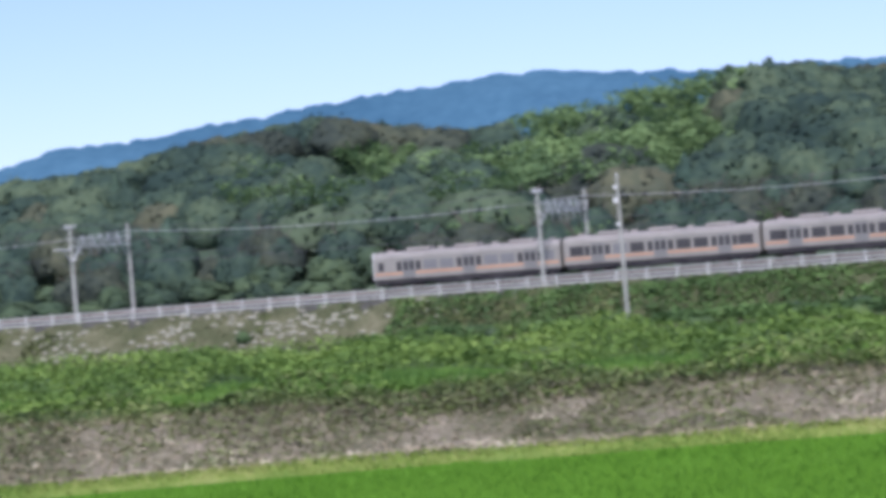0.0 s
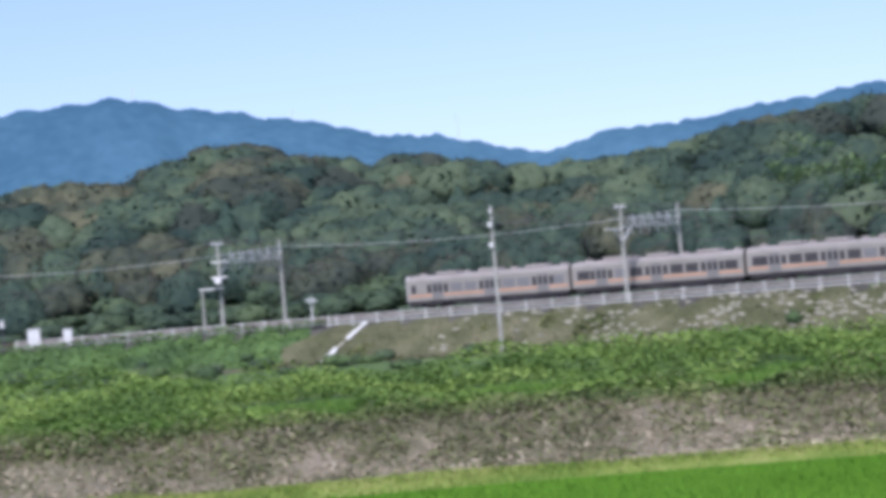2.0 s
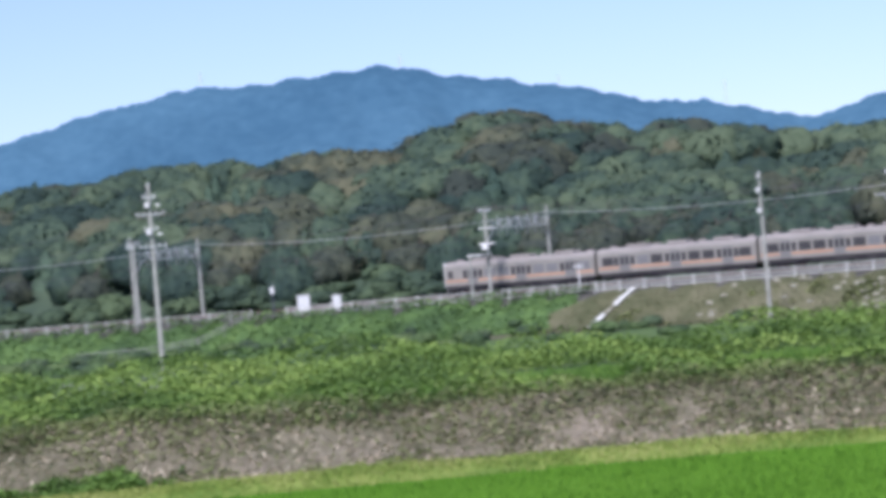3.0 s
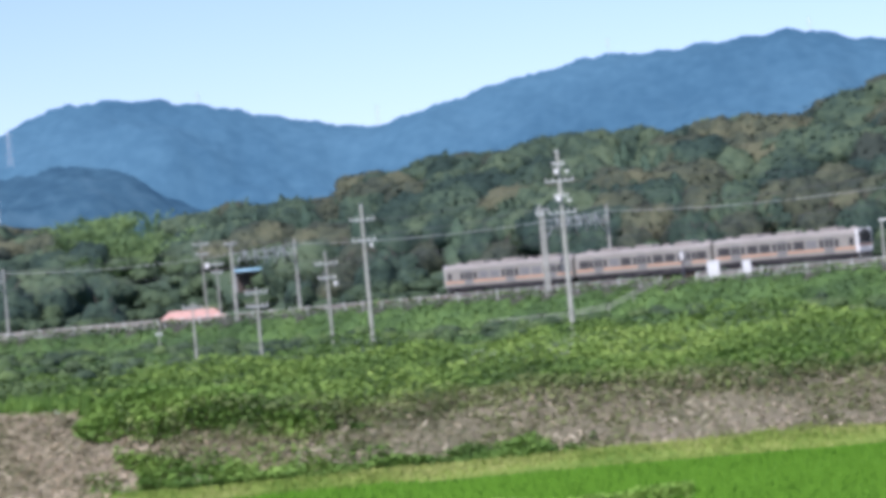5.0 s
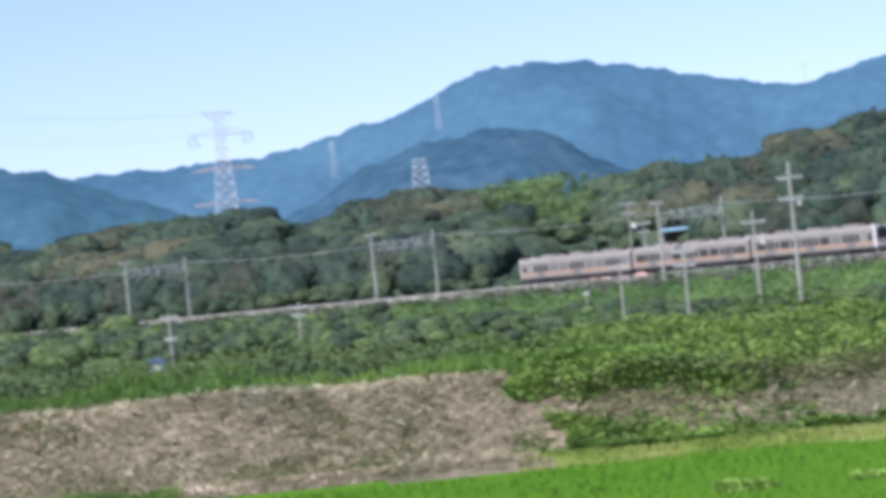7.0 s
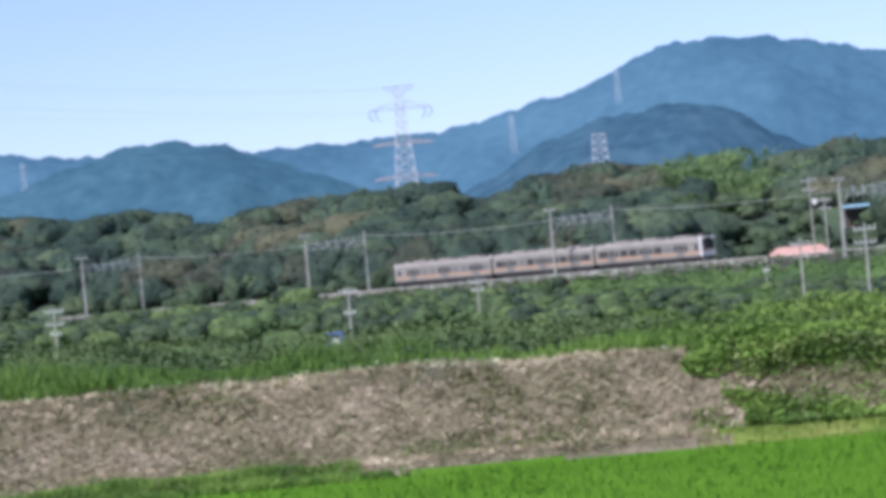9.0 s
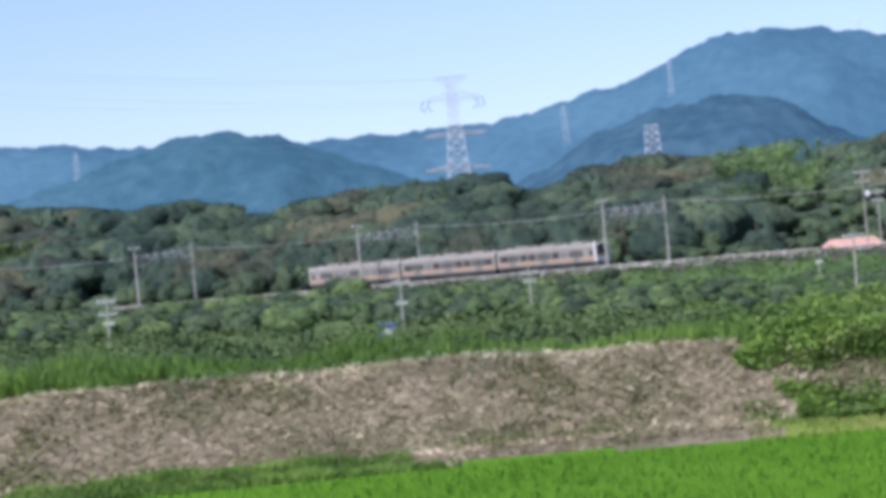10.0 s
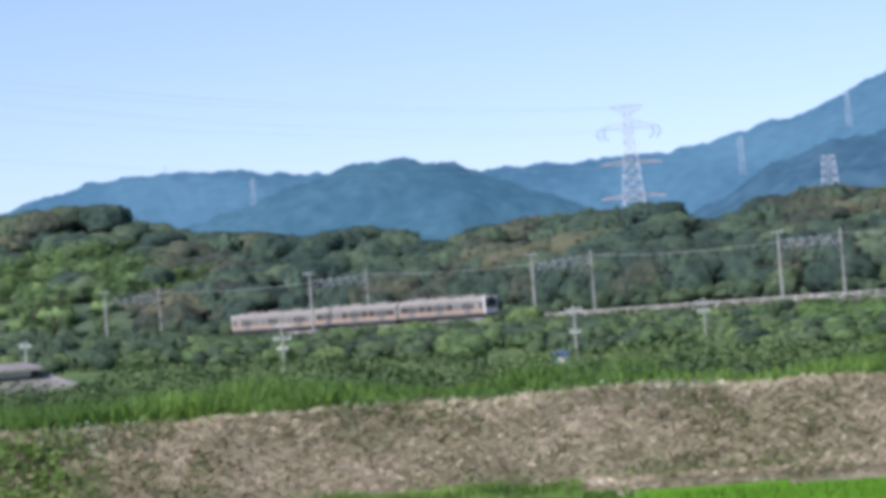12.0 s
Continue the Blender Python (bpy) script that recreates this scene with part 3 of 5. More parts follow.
def make_fences():
    post = mesh_of(box(bmesh.new(), -0.07, 0.07, -0.07, 0.07, -0.3, 1.2, 0.02), "post", M["fence"])
    rail = mesh_of(box(bmesh.new(), -1.5, 1.5, -0.04, 0.04, -0.048, 0.048, 0.012), "rail", M["fence"])
    gap0, gap1 = s_at(-19.25, -9.2), s_at(-19.75, -9.2)
    runs = [(-62, -2), (-2, 58), (58, 84), (84, gap0), (gap1, 210), (210, 290), (290, 370), (370, 430)]
    broad_rail = mesh_of(box(bmesh.new(), -1.5, 1.5, -0.04, 0.04, -0.1, 0.1, 0.02), "rail", M["concrete"])
    slim_rail = mesh_of(box(bmesh.new(), -1.5, 1.5, -0.03, 0.03, -0.038, 0.038, 0.01), "rail", M["fence"])
    for s0, s1 in runs:
        n = max(2, round((s1 - s0) / 3))
        fence = thing("fence", "weathered white railing fence along the embankment edge", "fence", "fence runs beside the railway", track_pose((s0 + s1) / 2, -9.2, -0.8))
        back = fence.matrix_basis.inverted()
        for k in range(n + 1):
            s = s0 + 3 * k
            shared("post", post, fence, back @ track_pose(s, -9.2, -0.8))
            if k < n:
                for h in (0.3, 0.68, 1.06) if s0 < 100 or s0 > 200 else (0.62, 1.06):
                    shared("rail", rail if s0 < 100 else broad_rail if s0 > 200 else slim_rail, fence, back @ track_pose(s + 1.5, -9.2, -0.8 + h))


def make_portal(s, high, gear=False, side_arm=False, rods="dark_iron"):
    """Two masts and a lattice beam across the tracks that carry the overhead line."""
    po = thing("catenary_portal", "grey concrete masts joined by a lattice beam over the tracks", "catenary portal", "portals along the railway", track_pose(s, 0, -0.62))
    near, far, top = 6.6, -6.6, high + 0.62
    part("mast", rod(bmesh.new(), (0, near, -0.4), (0, near, top), 0.21, 0.15, 10), M["concrete"], po)
    part("mast", rod(bmesh.new(), (0, far, -0.4), (0, far, top - 0.1), 0.19, 0.13, 10), M["concrete"], po)
    bm = bmesh.new()
    z0, z1 = top - 2.3, top - 1.35
    for side in (-0.3, 0.3):
        rod(bm, (side, near, z0), (side, far, z0), 0.034, sides=4)
        rod(bm, (side, near, z1), (side, far, z1), 0.034, sides=4)
        n = 10
        for k in range(n):
            a, b = near + (far - near) * k / n, near + (far - near) * (k + 1) / n
            rod(bm, (side, a, z0 if k % 2 else z1), (side, b, z1 if k % 2 else z0), 0.045, sides=4)
    part("lattice_beam", bm, M["steel"], po, "galvanised lattice beam")
    for y, d in ((near, -1), (far, 1)):
        part("brace", rod(bmesh.new(), (0, y, z0 - 1.5), (0, y + d * 1.7, z0), 0.06, sides=5), M["steel"], po)
    for k in range(5):
        y = 4.0 - 2.0 * k
        bm = bmesh.new()
        rod(bm, (0, y, z1 + 0.35), (0.7, y - 1.0, z0 - 0.75), 0.075, sides=5)
        part("insulator", bm, M[rods], po, "slanting insulator rod")
        part("hanger", rod(bmesh.new(), (0, y - 0.2, z1 + 0.1), (0, y - 0.95, z0 - 0.2), 0.1, sides=5), M[rods], po)
    for h, w in ((top - 0.25, 1.15),):
        bm = box(bmesh.new(), -0.07, 0.07, near - w, near + w, h - 0.08, h + 0.08)
        arm = part("cross_arm", bm, M["steel"], po)
        for y in (near - w + 0.1, near - 0.45, near + 0.45, near + w - 0.1):
            part("insulator_cap", rod(bmesh.new(), (0, y, h + 0.06), (0, y, h + 0.36), 0.07, 0.04), M["porcelain"], arm)
    part("feeder_bracket", box(bmesh.new(), -0.05, 0.05, far - 0.1, far + 0.45, top - 0.95, top - 0.8), M["steel"], po)
    if side_arm:
        bm = rod(bmesh.new(), (0, near, top - 2.5), (0, near + 3.6, top - 2.4), 0.09, sides=6)
        rod(bm, (0, near, top - 3.9), (0, near + 1.7, top - 2.45), 0.1, sides=6)
        rod(bm, (0, near, top - 3.9), (0, near - 1.7, top - 2.45), 0.1, sides=6)
        part("side_arm", bm, M["porcelain"], po, "pale braced side arm")
    if gear:
        for h in (top - 2.2, top - 3.9):
            part("cross_arm", box(bmesh.new(), -1.0, 1.0, near - 0.1, near + 0.1, h, h + 0.15), M["porcelain"], po, "pale equipment arm")
        bm = box(bmesh.new(), -0.35, 0.35, near + 0.1, near + 0.6, top - 4.5, top - 3.8, 0.06)
        part("transformer", bm, M["porcelain"], po, "pale grey pole transformer")
        bm = rod(bmesh.new(), (1.2, near + 1.9, -0.8), (1.2, near + 1.9, top - 4.9), 0.14, 0.11, 8)
        part("side_post", bm, M["concrete"], po)
        part("platform", box(bmesh.new(), -0.4, 1.4, near - 0.1, near + 2.1, top - 5.1, top - 4.95), M["porcelain"], po)


PORTALS = ((0.3, 8.55), (50.6, 9.2), (100.0, 9.35), (149.0, 9.5), (198.8, 9.45), (250.8, 9.5), (301.0, 9.55), (351.6, 9.8), (403.0, 9.8))


def span(bm, a, b, sag, r):
    return tube(bm, sagging(a, b, sag), r)


def sagging(a, b, sag):
    return [a.lerp(b, k / 10) - Vector((0, 0, 4 * sag * k / 10 * (1 - k / 10))) for k in range(11)]


def make_overhead_line():
    stops = [(-52.0, 8.6), *PORTALS]
    for name, o, down, sag, r, mat, label in (
            ("feeder_wire", 6.35, 0.85, 0.9, 0.032, M["wire"], "bright bare feeder wire along the far masts"),
            ("feeder_wire", -7.65, 0.0, 1.0, 0.014, M["wire_dark"], "dark feeder wire on the near cross arms"),
            ("feeder_wire", -5.55, 0.0, 1.0, 0.014, M["wire_dark"], "dark feeder wire on the near cross arms"),
            ("messenger_wire", -2.9, 2.9, 0.8, 0.011, M["wire_dark"], "messenger wire above the near track"),
            ("messenger_wire", 0.95, 2.9, 0.8, 0.011, M["wire_dark"], "messenger wire above the far track"),
            ("contact_wire", -2.9, 4.15, 0.05, 0.011, M["wire_dark"], "contact wire above the near track"),
            ("contact_wire", 0.95, 4.15, 0.05, 0.011, M["wire_dark"], "contact wire above the far track")):
        pts = []
        for (s0, h0), (s1, h1) in zip(stops[:-1], stops[1:]):
            pts += sagging(on_track(s0, o, h0 - down), on_track(s1, o, h1 - down), sag)[bool(pts):]
        bm = tube(bmesh.new(), pts, r)
        tagged(new(name, mesh_of(bm, name, mat)), label, "wire", "overhead line of the railway")


def make_pole(az, r, top_el, arms, label, mat="concrete", radius=0.17, gear=()):
    """A utility pole. arms: (metres below the top, half width)."""
    base = spot(az, r)
    high = EYE.z + r * math.tan(radians(top_el)) - base.z
    po = thing("utility_pole", label, "utility pole", "utility poles", facing(az, r))
    part("shaft", rod(bmesh.new(), (0, 0, -0.4), (0, 0, high), radius, radius * 0.62, 10), M[mat], po)
    for down, half in arms:
        z = high - down
        arm = part("cross_arm", box(bmesh.new(), -half, half, -0.19, -0.1, z - 0.05, z + 0.05), M["steel"], po)
        for x in (-half + 0.08, -half * 0.45, half * 0.45, half - 0.08):
            bm = rod(bmesh.new(), (x, -0.14, z + 0.06), (x, -0.14, z + 0.2), 0.035, 0.06, 7)
            rod(bm, (x, -0.14, z + 0.2), (x, -0.14, z + 0.32), 0.07, 0.035, 7)
            part("insulator", bm, M["porcelain"], arm)
    for down, x, w, h in gear:
        z = high - down
        bm = rod(bmesh.new(), (x, -0.32, z - h), (x, -0.32, z), w, w, 10)
        part("pole_fitting", bm, M["porcelain"], po, "pale grey canister on the pole")
    part("cap", rod(bmesh.new(), (0, 0, high), (0, 0, high + 0.12), radius * 0.66, radius * 0.3, 10), M["steel"], po)
    return base + Vector((0, 0, high))


def make_poles():
    c = "weathered concrete utility pole"
    tops = [
        make_pole(3.48, 262, 0.865, (), c + " with small fittings", gear=((0.9, -0.2, 0.14, 0.4), (2.0, -0.25, 0.18, 0.5), (4.2, -0.2, 0.12, 0.35)), radius=0.20),
        make_pole(-9.70, 288, 0.888, (), c + " below the dry slope", gear=((1.4, -0.2, 0.2, 0.5), (3.4, -0.2, 0.2, 0.5), (0.2, -0.1, 0.12, 0.3)), radius=0.21),
        make_pole(-21.54, 285, 1.66, ((1.3, 0.6), (2.9, 1.35), (4.4, 0.7), (6.0, 1.35)), "tall concrete utility pole with four cross arms", radius=0.26,
                  gear=((1.7, -0.22, 0.24, 0.5), (4.3, -0.22, 0.24, 0.55), (1.9, 0.8, 0.2, 0.22), (4.7, 0.8, 0.2, 0.22))),
        make_pole(-25.44, 303, 0.957, ((1.5, 1.3), (3.6, 1.2)), c + " with two cross arms", radius=0.22, gear=((3.9, 0.75, 0.16, 0.4),)),
        make_pole(-26.22, 330, 0.10, ((1.2, 1.3), (2.8, 1.0)), c + " with two cross arms", radius=0.17, gear=((3.2, 0.9, 0.2, 0.5),)),
        make_pole(-27.62, 284, -0.47, ((0.4, 1.05), (1.7, 1.05)), c + " with two cross arms", radius=0.15),
        make_pole(-28.88, 303, -0.65, ((0.4, 1.0),), c + " with a single cross arm", radius=0.14),
        make_pole(-35.18, 320, -0.81, ((0.4, 1.0), (1.3, 0.7)), c + " among bushes", radius=0.14),
        make_pole(-37.70, 300, -0.78, ((0.3, 0.9), (2.5, 0.6)), c + " among bushes", radius=0.15),
        make_pole(-43.40, 300, -0.64, ((0.3, 0.95), (1.6, 0.9), (2.6, 0.6)), c + " among bushes", radius=0.15),
    ]
    make_pole(-21.98, track_range(-21.98) - 12, 0.636, ((1.1, 0.5),), "slim pale concrete pole beside the fence", "concrete", 0.17)
    make_pole(-29.57, 362, -1.14, ((0.3, 0.4),), "short concrete marker post on the slope", radius=0.10)
    make_pole(-28.60, track_range(-28.6) + 22, 0.54, ((0.4, 1.1), (1.8, 1.0)), c + " on the far side of the railway", radius=0.14, gear=((3.0, 0.6, 0.3, 0.8),))
    make_pole(-28.34, track_range(-28.34) + 20, 0.14, ((0.5, 1.0), (1.6, 0.8)), c + " on the far side of the railway", radius=0.14)
    make_pole(-48.35, 250, -0.63, ((0.3, 0.5),), c + " behind the house", radius=0.14)
    make_pole(-13.33, track_range(-13.33) - 8.2, -0.56, ((0.5, 0.55),), "small pale signal post beside the track", "porcelain", 0.09)
    make_pole(-19.31, track_range(-19.31) - 8.0, -0.49, (), "dark signal post at the fence gap", "dark_iron", 0.11, gear=((0.2, 0.0, 0.22, 0.8),))
    for k, (a, b) in enumerate(zip(tops[:6], tops[1:7])):
        for dz, dx in ((-1.4, 0.9), (-1.4, -0.9), (-3.5, 0.0)):
            bm = bmesh.new()
            off = Vector((dx, 0, dz))
            span(bm, a + off, b + off, 1.4, 0.011)
            tagged(new("power_cable", mesh_of(bm, "power_cable", M["wire_dark"])), "thin dark power cable strung between utility poles", "wire", "cables between the poles")


def make_cabinets():
    for az0, az1, high in ((-18.84, -18.6, 2.15), (-18.16, -17.99, 1.85)):
        az = (az0 + az1) / 2
        r = track_range(az) - 10.0
        w = r * radians(az1 - az0) / 2
        c = thing("relay_cabinet", "white trackside relay cabinet on a concrete foot", "cabinet", "trackside cabinets", facing(az, r, 0.0))
        part("foot", box(bmesh.new(), -w - 0.08, w + 0.08, -0.45, 0.45, -0.6, 0.12, 0.02), M["concrete"], c)
        body = part("body", box(bmesh.new(), -w, w, -0.38, 0.38, 0.12, high, 0.05), M["white"], c)
        part("roof", box(bmesh.new(), -w - 0.05, w + 0.05, -0.45, 0.45, high, high + 0.08, 0.03), M["white"], c)
        for x in (-w / 2, w / 2):
            part("door", box(bmesh.new(), x - w / 2 + 0.04, x + w / 2 - 0.04, -0.4, -0.37, 0.25, high - 0.12), M["white"], body)
    p = thing("track_hut", "long low white equipment case beside the track", "equipment case", "", track_pose(s_at(-32.65, -7.9), -7.9, -0.62))
    part("body", box(bmesh.new(), -2.6, 2.6, -0.6, 0.6, -0.02, 0.75, 0.05), M["plaster"], p)
    part("lid", box(bmesh.new(), -2.75, 2.75, -0.72, 0.72, 0.75, 0.95, 0.06), M["white"], p)


def make_drain():
    """A stepped concrete channel down the slope."""
    s = s_at(-12.3, -9.8)
    d = thing("drain_channel", "pale concrete drain channel running down the embankment", "drain", "", track_pose(s, -9.8, -0.55))
    for k in range(6):
        at = lambda q: Vector((0.5 * q, 1.3 * q, -0.82 * q - 0.05))
        bm = rod(bmesh.new(), at(k) + Vector((0.05 * (k % 2), 0, 0)), at(k + 0.985), 0.27 + 0.04 * (k % 2), sides=4)
        part("channel_block", bm, M["stone" if k % 3 == 2 else "fence"], d)


def make_slope_rail():
    """A pipe handrail on posts that follows a path down the slope."""
    pts = []
    for az, off in ((-19.8, -10.4), (-20.82, -14.0), (-21.83, -17.0), (-23.39, -22.0)):
        p = on_track(s_at(az, off), off)
        pts.append(Vector((p.x, p.y, float(land(np.array([p.x]), np.array([p.y]))[0]))))
    base = thing("handrail", "grey pipe handrail on posts beside a path down the embankment", "handrail", "", Matrix.Translation(pts[0]))
    pts = [p - pts[0] for p in pts]
    part("rail", tube(bmesh.new(), [p + Vector((0, 0, 1.15)) for p in pts], 0.05, 5), M["concrete"], base)
    part("rail", tube(bmesh.new(), [p + Vector((0, 0, 0.75)) for p in pts], 0.04, 5), M["concrete"], base)
    for a, b in zip(pts, pts[1:]):
        n = max(2, int((b - a).length / 2.2))
        for k in range(n):
            q = a.lerp(b, k / n)
            part("post", rod(bmesh.new(), q + Vector((0, 0, -0.4)), q + Vector((0, 0, 1.17)), 0.045, sides=5), M["concrete"], base)


def hip_roof(bm, w, d, z0, z1, ridge):
    v = [bm.verts.new(p) for p in ((-w, -d, z0), (w, -d, z0), (w, d, z0), (-w, d, z0), (-ridge, 0, z1), (ridge, 0, z1), (-w, -d, z0 - 0.18), (w, -d, z0 - 0.18), (w, d, z0 - 0.18), (-w, d, z0 - 0.18))]
    for f in ((0, 1, 5, 4), (1, 2, 5), (2, 3, 4, 5), (3, 0, 4), (0, 6, 7, 1), (1, 7, 8, 2), (2, 8, 9, 3), (3, 9, 6, 0), (9, 8, 7, 6)):
        bm.faces.new([v[i] for i in f])
    return bm


def make_house(az, r, eave_el, ridge_el, w, d, ridge, roof_mat, label, upper=False):
    base = spot(az, r)
    z0 = EYE.z + r * math.tan(radians(eave_el)) - base.z
    z1 = EYE.z + r * math.tan(radians(ridge_el)) - base.z
    h = thing("house", label, "house", "", facing(az, r))
    part("wall", box(bmesh.new(), -w + 0.6, w - 0.6, -d + 0.6, d - 0.6, -0.5, z0 - 0.15), M["plaster"], h)
    part("roof", hip_roof(bmesh.new(), w, d, z0, z1 if not upper else z0 + (z1 - z0) * 0.72, ridge), roof_mat, h)
    if upper:
        part("upper_wall", box(bmesh.new(), -w * 0.42, w * 0.36, -d * 0.3, d * 0.4, z0 + 0.5, z0 + (z1 - z0) * 0.8), M["plaster"], h)
        part("upper_roof", hip_roof(bmesh.new(), w * 0.5, d * 0.55, z0 + (z1 - z0) * 0.8, z1, w * 0.3), roof_mat, h)
    for x in (-w * 0.5, 0, w * 0.5):
        win = part("window", box(bmesh.new(), x - 0.8, x + 0.8, -d + 0.56, -d + 0.62, 0.9, 2.0), M["glass"], h)
        part("sill", box(bmesh.new(), x - 0.9, x + 0.9, -d + 0.45, -d + 0.6, 0.82, 0.9), M["concrete"], win)


def make_buildings():
    make_house(-28.9, track_range(-28.9) + 32, -0.97, -0.76, 5.2, 4.0, 3.2, M["tile_pink"], "low house with a salmon-pink tiled hip roof beyond the railway")
    make_house(-48.9, 222, -1.54, -0.98, 6.6, 4.5, 2.6, M["grey_roof"], "house with a two-tier grey hip roof among bushes", True)
    r = track_range(-27.65) + 60
    z = EYE.z + r * math.tan(radians(-0.02)) - spot(-27.65, r).z
    sh = thing("shed", "open shed with a sky-blue sheet roof on the wooded slope", "shed", "", facing(-27.65, r))
    v = bmesh.new()
    for k in range(10):
        box(v, -3.0 + 0.6 * k, -2.42 + 0.6 * k, -1.8, 1.8, z - 0.45 + 0.02 * (k % 2), z - 0.33 + 0.02 * (k % 2))
    part("roof", v, M["blue_roof"], sh)
    part("fascia", box(bmesh.new(), -3.05, 3.05, -1.86, -1.8, z - 0.66, z - 0.3), M["blue_roof"], sh)
    for x in (-2.7, 2.7):
        for y in (-1.6, 1.6):
            part("post", box(bmesh.new(), x - 0.08, x + 0.08, y - 0.08, y + 0.08, -0.4, z - 0.44), M["steel"], sh)
    part("wall", box(bmesh.new(), -2.7, 2.7, 1.6, 1.7, -0.3, z - 0.46), M["bark"], sh)
    r = 236
    z = EYE.z + r * math.tan(radians(-1.6)) - spot(-38.02, r).z
    b = thing("tool_shed", "small blue sheet-metal tool shed half hidden by bushes", "shed", "", facing(-38.02, r))
    part("body", box(bmesh.new(), -0.75, 0.75, -0.8, 0.8, -0.3, z - 0.12, 0.02), M["truck_blue"], b)
    part("roof", box(bmesh.new(), -0.85, 0.85, -0.95, 0.9, z - 0.12, z, 0.02), M["truck_blue"], b)
    part("door", box(bmesh.new(), -0.35, 0.35, -0.83, -0.79, 0.0, z - 0.4), M["porcelain"], b)


def lattice(bm, z0, z1, w0, w1, n, r):
    """A square tapered lattice tower."""
    levels = [(z0 + (z1 - z0) * k / n, w0 + (w1 - w0) * k / n) for k in range(n + 1)]
    for (za, wa), (zb, wb) in zip(levels[:-1], levels[1:]):
        ca = [(-wa, -wa, za), (wa, -wa, za), (wa, wa, za), (-wa, wa, za)]
        cb = [(-wb, -wb, zb), (wb, -wb, zb), (wb, wb, zb), (-wb, wb, zb)]
        for k in range(4):
            j = (k + 1) % 4
            rod(bm, ca[k], cb[k], r, sides=4)
            rod(bm, ca[k], cb[j], r * 0.6, sides=4)
            rod(bm, ca[j], cb[k], r * 0.6, sides=4)
            rod(bm, cb[k], cb[j], r * 0.6, sides=4)


def make_pylons():
    az, r = -36.36, 1200
    base = spot(az, r)
    lift = lambda el: EYE.z + r * math.tan(radians(el)) - base.z
    p = thing("transmission_pylon", "tall pale lattice transmission pylon on the wooded hill", "pylon", "transmission pylons", facing(az, r))
    waist, top = lift(2.35), lift(3.06)
    bm = bmesh.new()
    lattice(bm, -1, lift(1.2), 6.0, 4.3, 3, 0.26)
    lattice(bm, lift(1.2), waist, 4.3, 2.3, 5, 0.22)
    lattice(bm, waist, top, 2.3, 1.5, 4, 0.17)
    part("tower", bm, M["pale_steel"], p)
    for z, half, rise, mat, label in ((top, 6.5, -3.2, "pale_steel", "flat top arm"), (lift(2.62), 12.2, 3.0, "pale_steel", "arched main arm"),
                                      (lift(1.93), 12.6, 1.6, "red_steel", "pale red arm"), (lift(1.27), 13.2, 1.6, "red_steel", "pale red arm")):
        bm = bmesh.new()
        for side in (-1, 1):
            last = None
            for k in range(6):
                x = side * (1.5 + (half - 1.5) * k / 5)
                up = z + rise * (1 - k / 5) ** 0.8
                for y in (-0.7, 0.7):
                    if last:
                        rod(bm, (last[0], y, last[1]), (x, y, up), 0.13, sides=4)
                        rod(bm, (last[0], y, z), (x, y, z), 0.13, sides=4)
                        rod(bm, (last[0], y, z), (x, y, up), 0.08, sides=4)
                last = (x, up)
        for y in (-0.7, 0.7):
            rod(bm, (-1.6, y, z), (1.6, y, z), 0.13, sides=4)
        arm = part("cross_arm", bm, M[mat], p, label)
        if half > 8 and z > lift(2.2):
            for side in (-1, 1):
                for x in (half, half - 2.6):
                    pts = [Vector((side * x, 0, z)), Vector((side * (x + 0.9), 0, z - 2.4)), Vector((side * (x - 1.2), 0, z - 4.4))]
                    bm = bmesh.new()
                    for a, b in zip(pts[:-1], pts[1:]):
                        rod(bm, a, b, 0.16, sides=5)
                    part("insulator_string", bm, M["dark_iron"], arm)
    m = facing(az, r)
    for z, half in ((lift(2.62), 12.2), (lift(2.62), -12.2), (top, 6.4), (top, -6.4), (lift(1.93), -12.6)):
        bm = bmesh.new()
        a = m @ Vector((half, 0, z - 1.0))
        span(bm, a, EYE + bearing(-58, 1.0) * 900 + Vector((half, half, z * 0.95)), 10, 0.03)
        tagged(new("transmission_line", mesh_of(bm, "transmission_line", M["wire"])), "faint high-voltage line hanging from the pylon", "wire", "high-voltage lines")
    # bearings and elevations that fit the camera's view, not set on the ground
    for az, r, e0, e1, w in ((-32.56, 900, 1.0, 1.77, 2.1), (-34.22, 3000, 1.55, 2.3, 2.6), (-43.74, 3000, 1.4, 2.22, 2.6), (-32.11, 3350, 2.3, 3.0, 2.4), (-28.4, 3600, 2.7, 3.45, 1.6), (-24.95, 3600, 2.2, 2.9, 1.6),
                             (-20.35, 3600, 3.1, 3.75, 1.6), (-16.45, 3600, 3.2, 3.78, 1.3), (-13.4, 3600, 2.6, 3.12, 1.3), (-10.2, 3600, 2.0, 2.75, 1.6), (-45.4, 3600, 2.1, 2.6, 1.4)):
        q = EYE + bearing(az) * r
        z0, z1 = EYE.z + r * math.tan(radians(e0)), EYE.z + r * math.tan(radians(e1))
        t = thing("transmission_pylon", "distant pale lattice pylon set to show against a wooded ridge", "pylon", "transmission pylons", pose(q.x, q.y, 0, 0, 0, -az))
        bm = bmesh.new()
        thick = 0.13 if r < 2000 else 0.2
        lattice(bm, z0, z1, w * 1.25, w * (0.85 if r < 2000 else 0.45), 5, thick)
        part("tower", bm, M["pale_steel"], t)
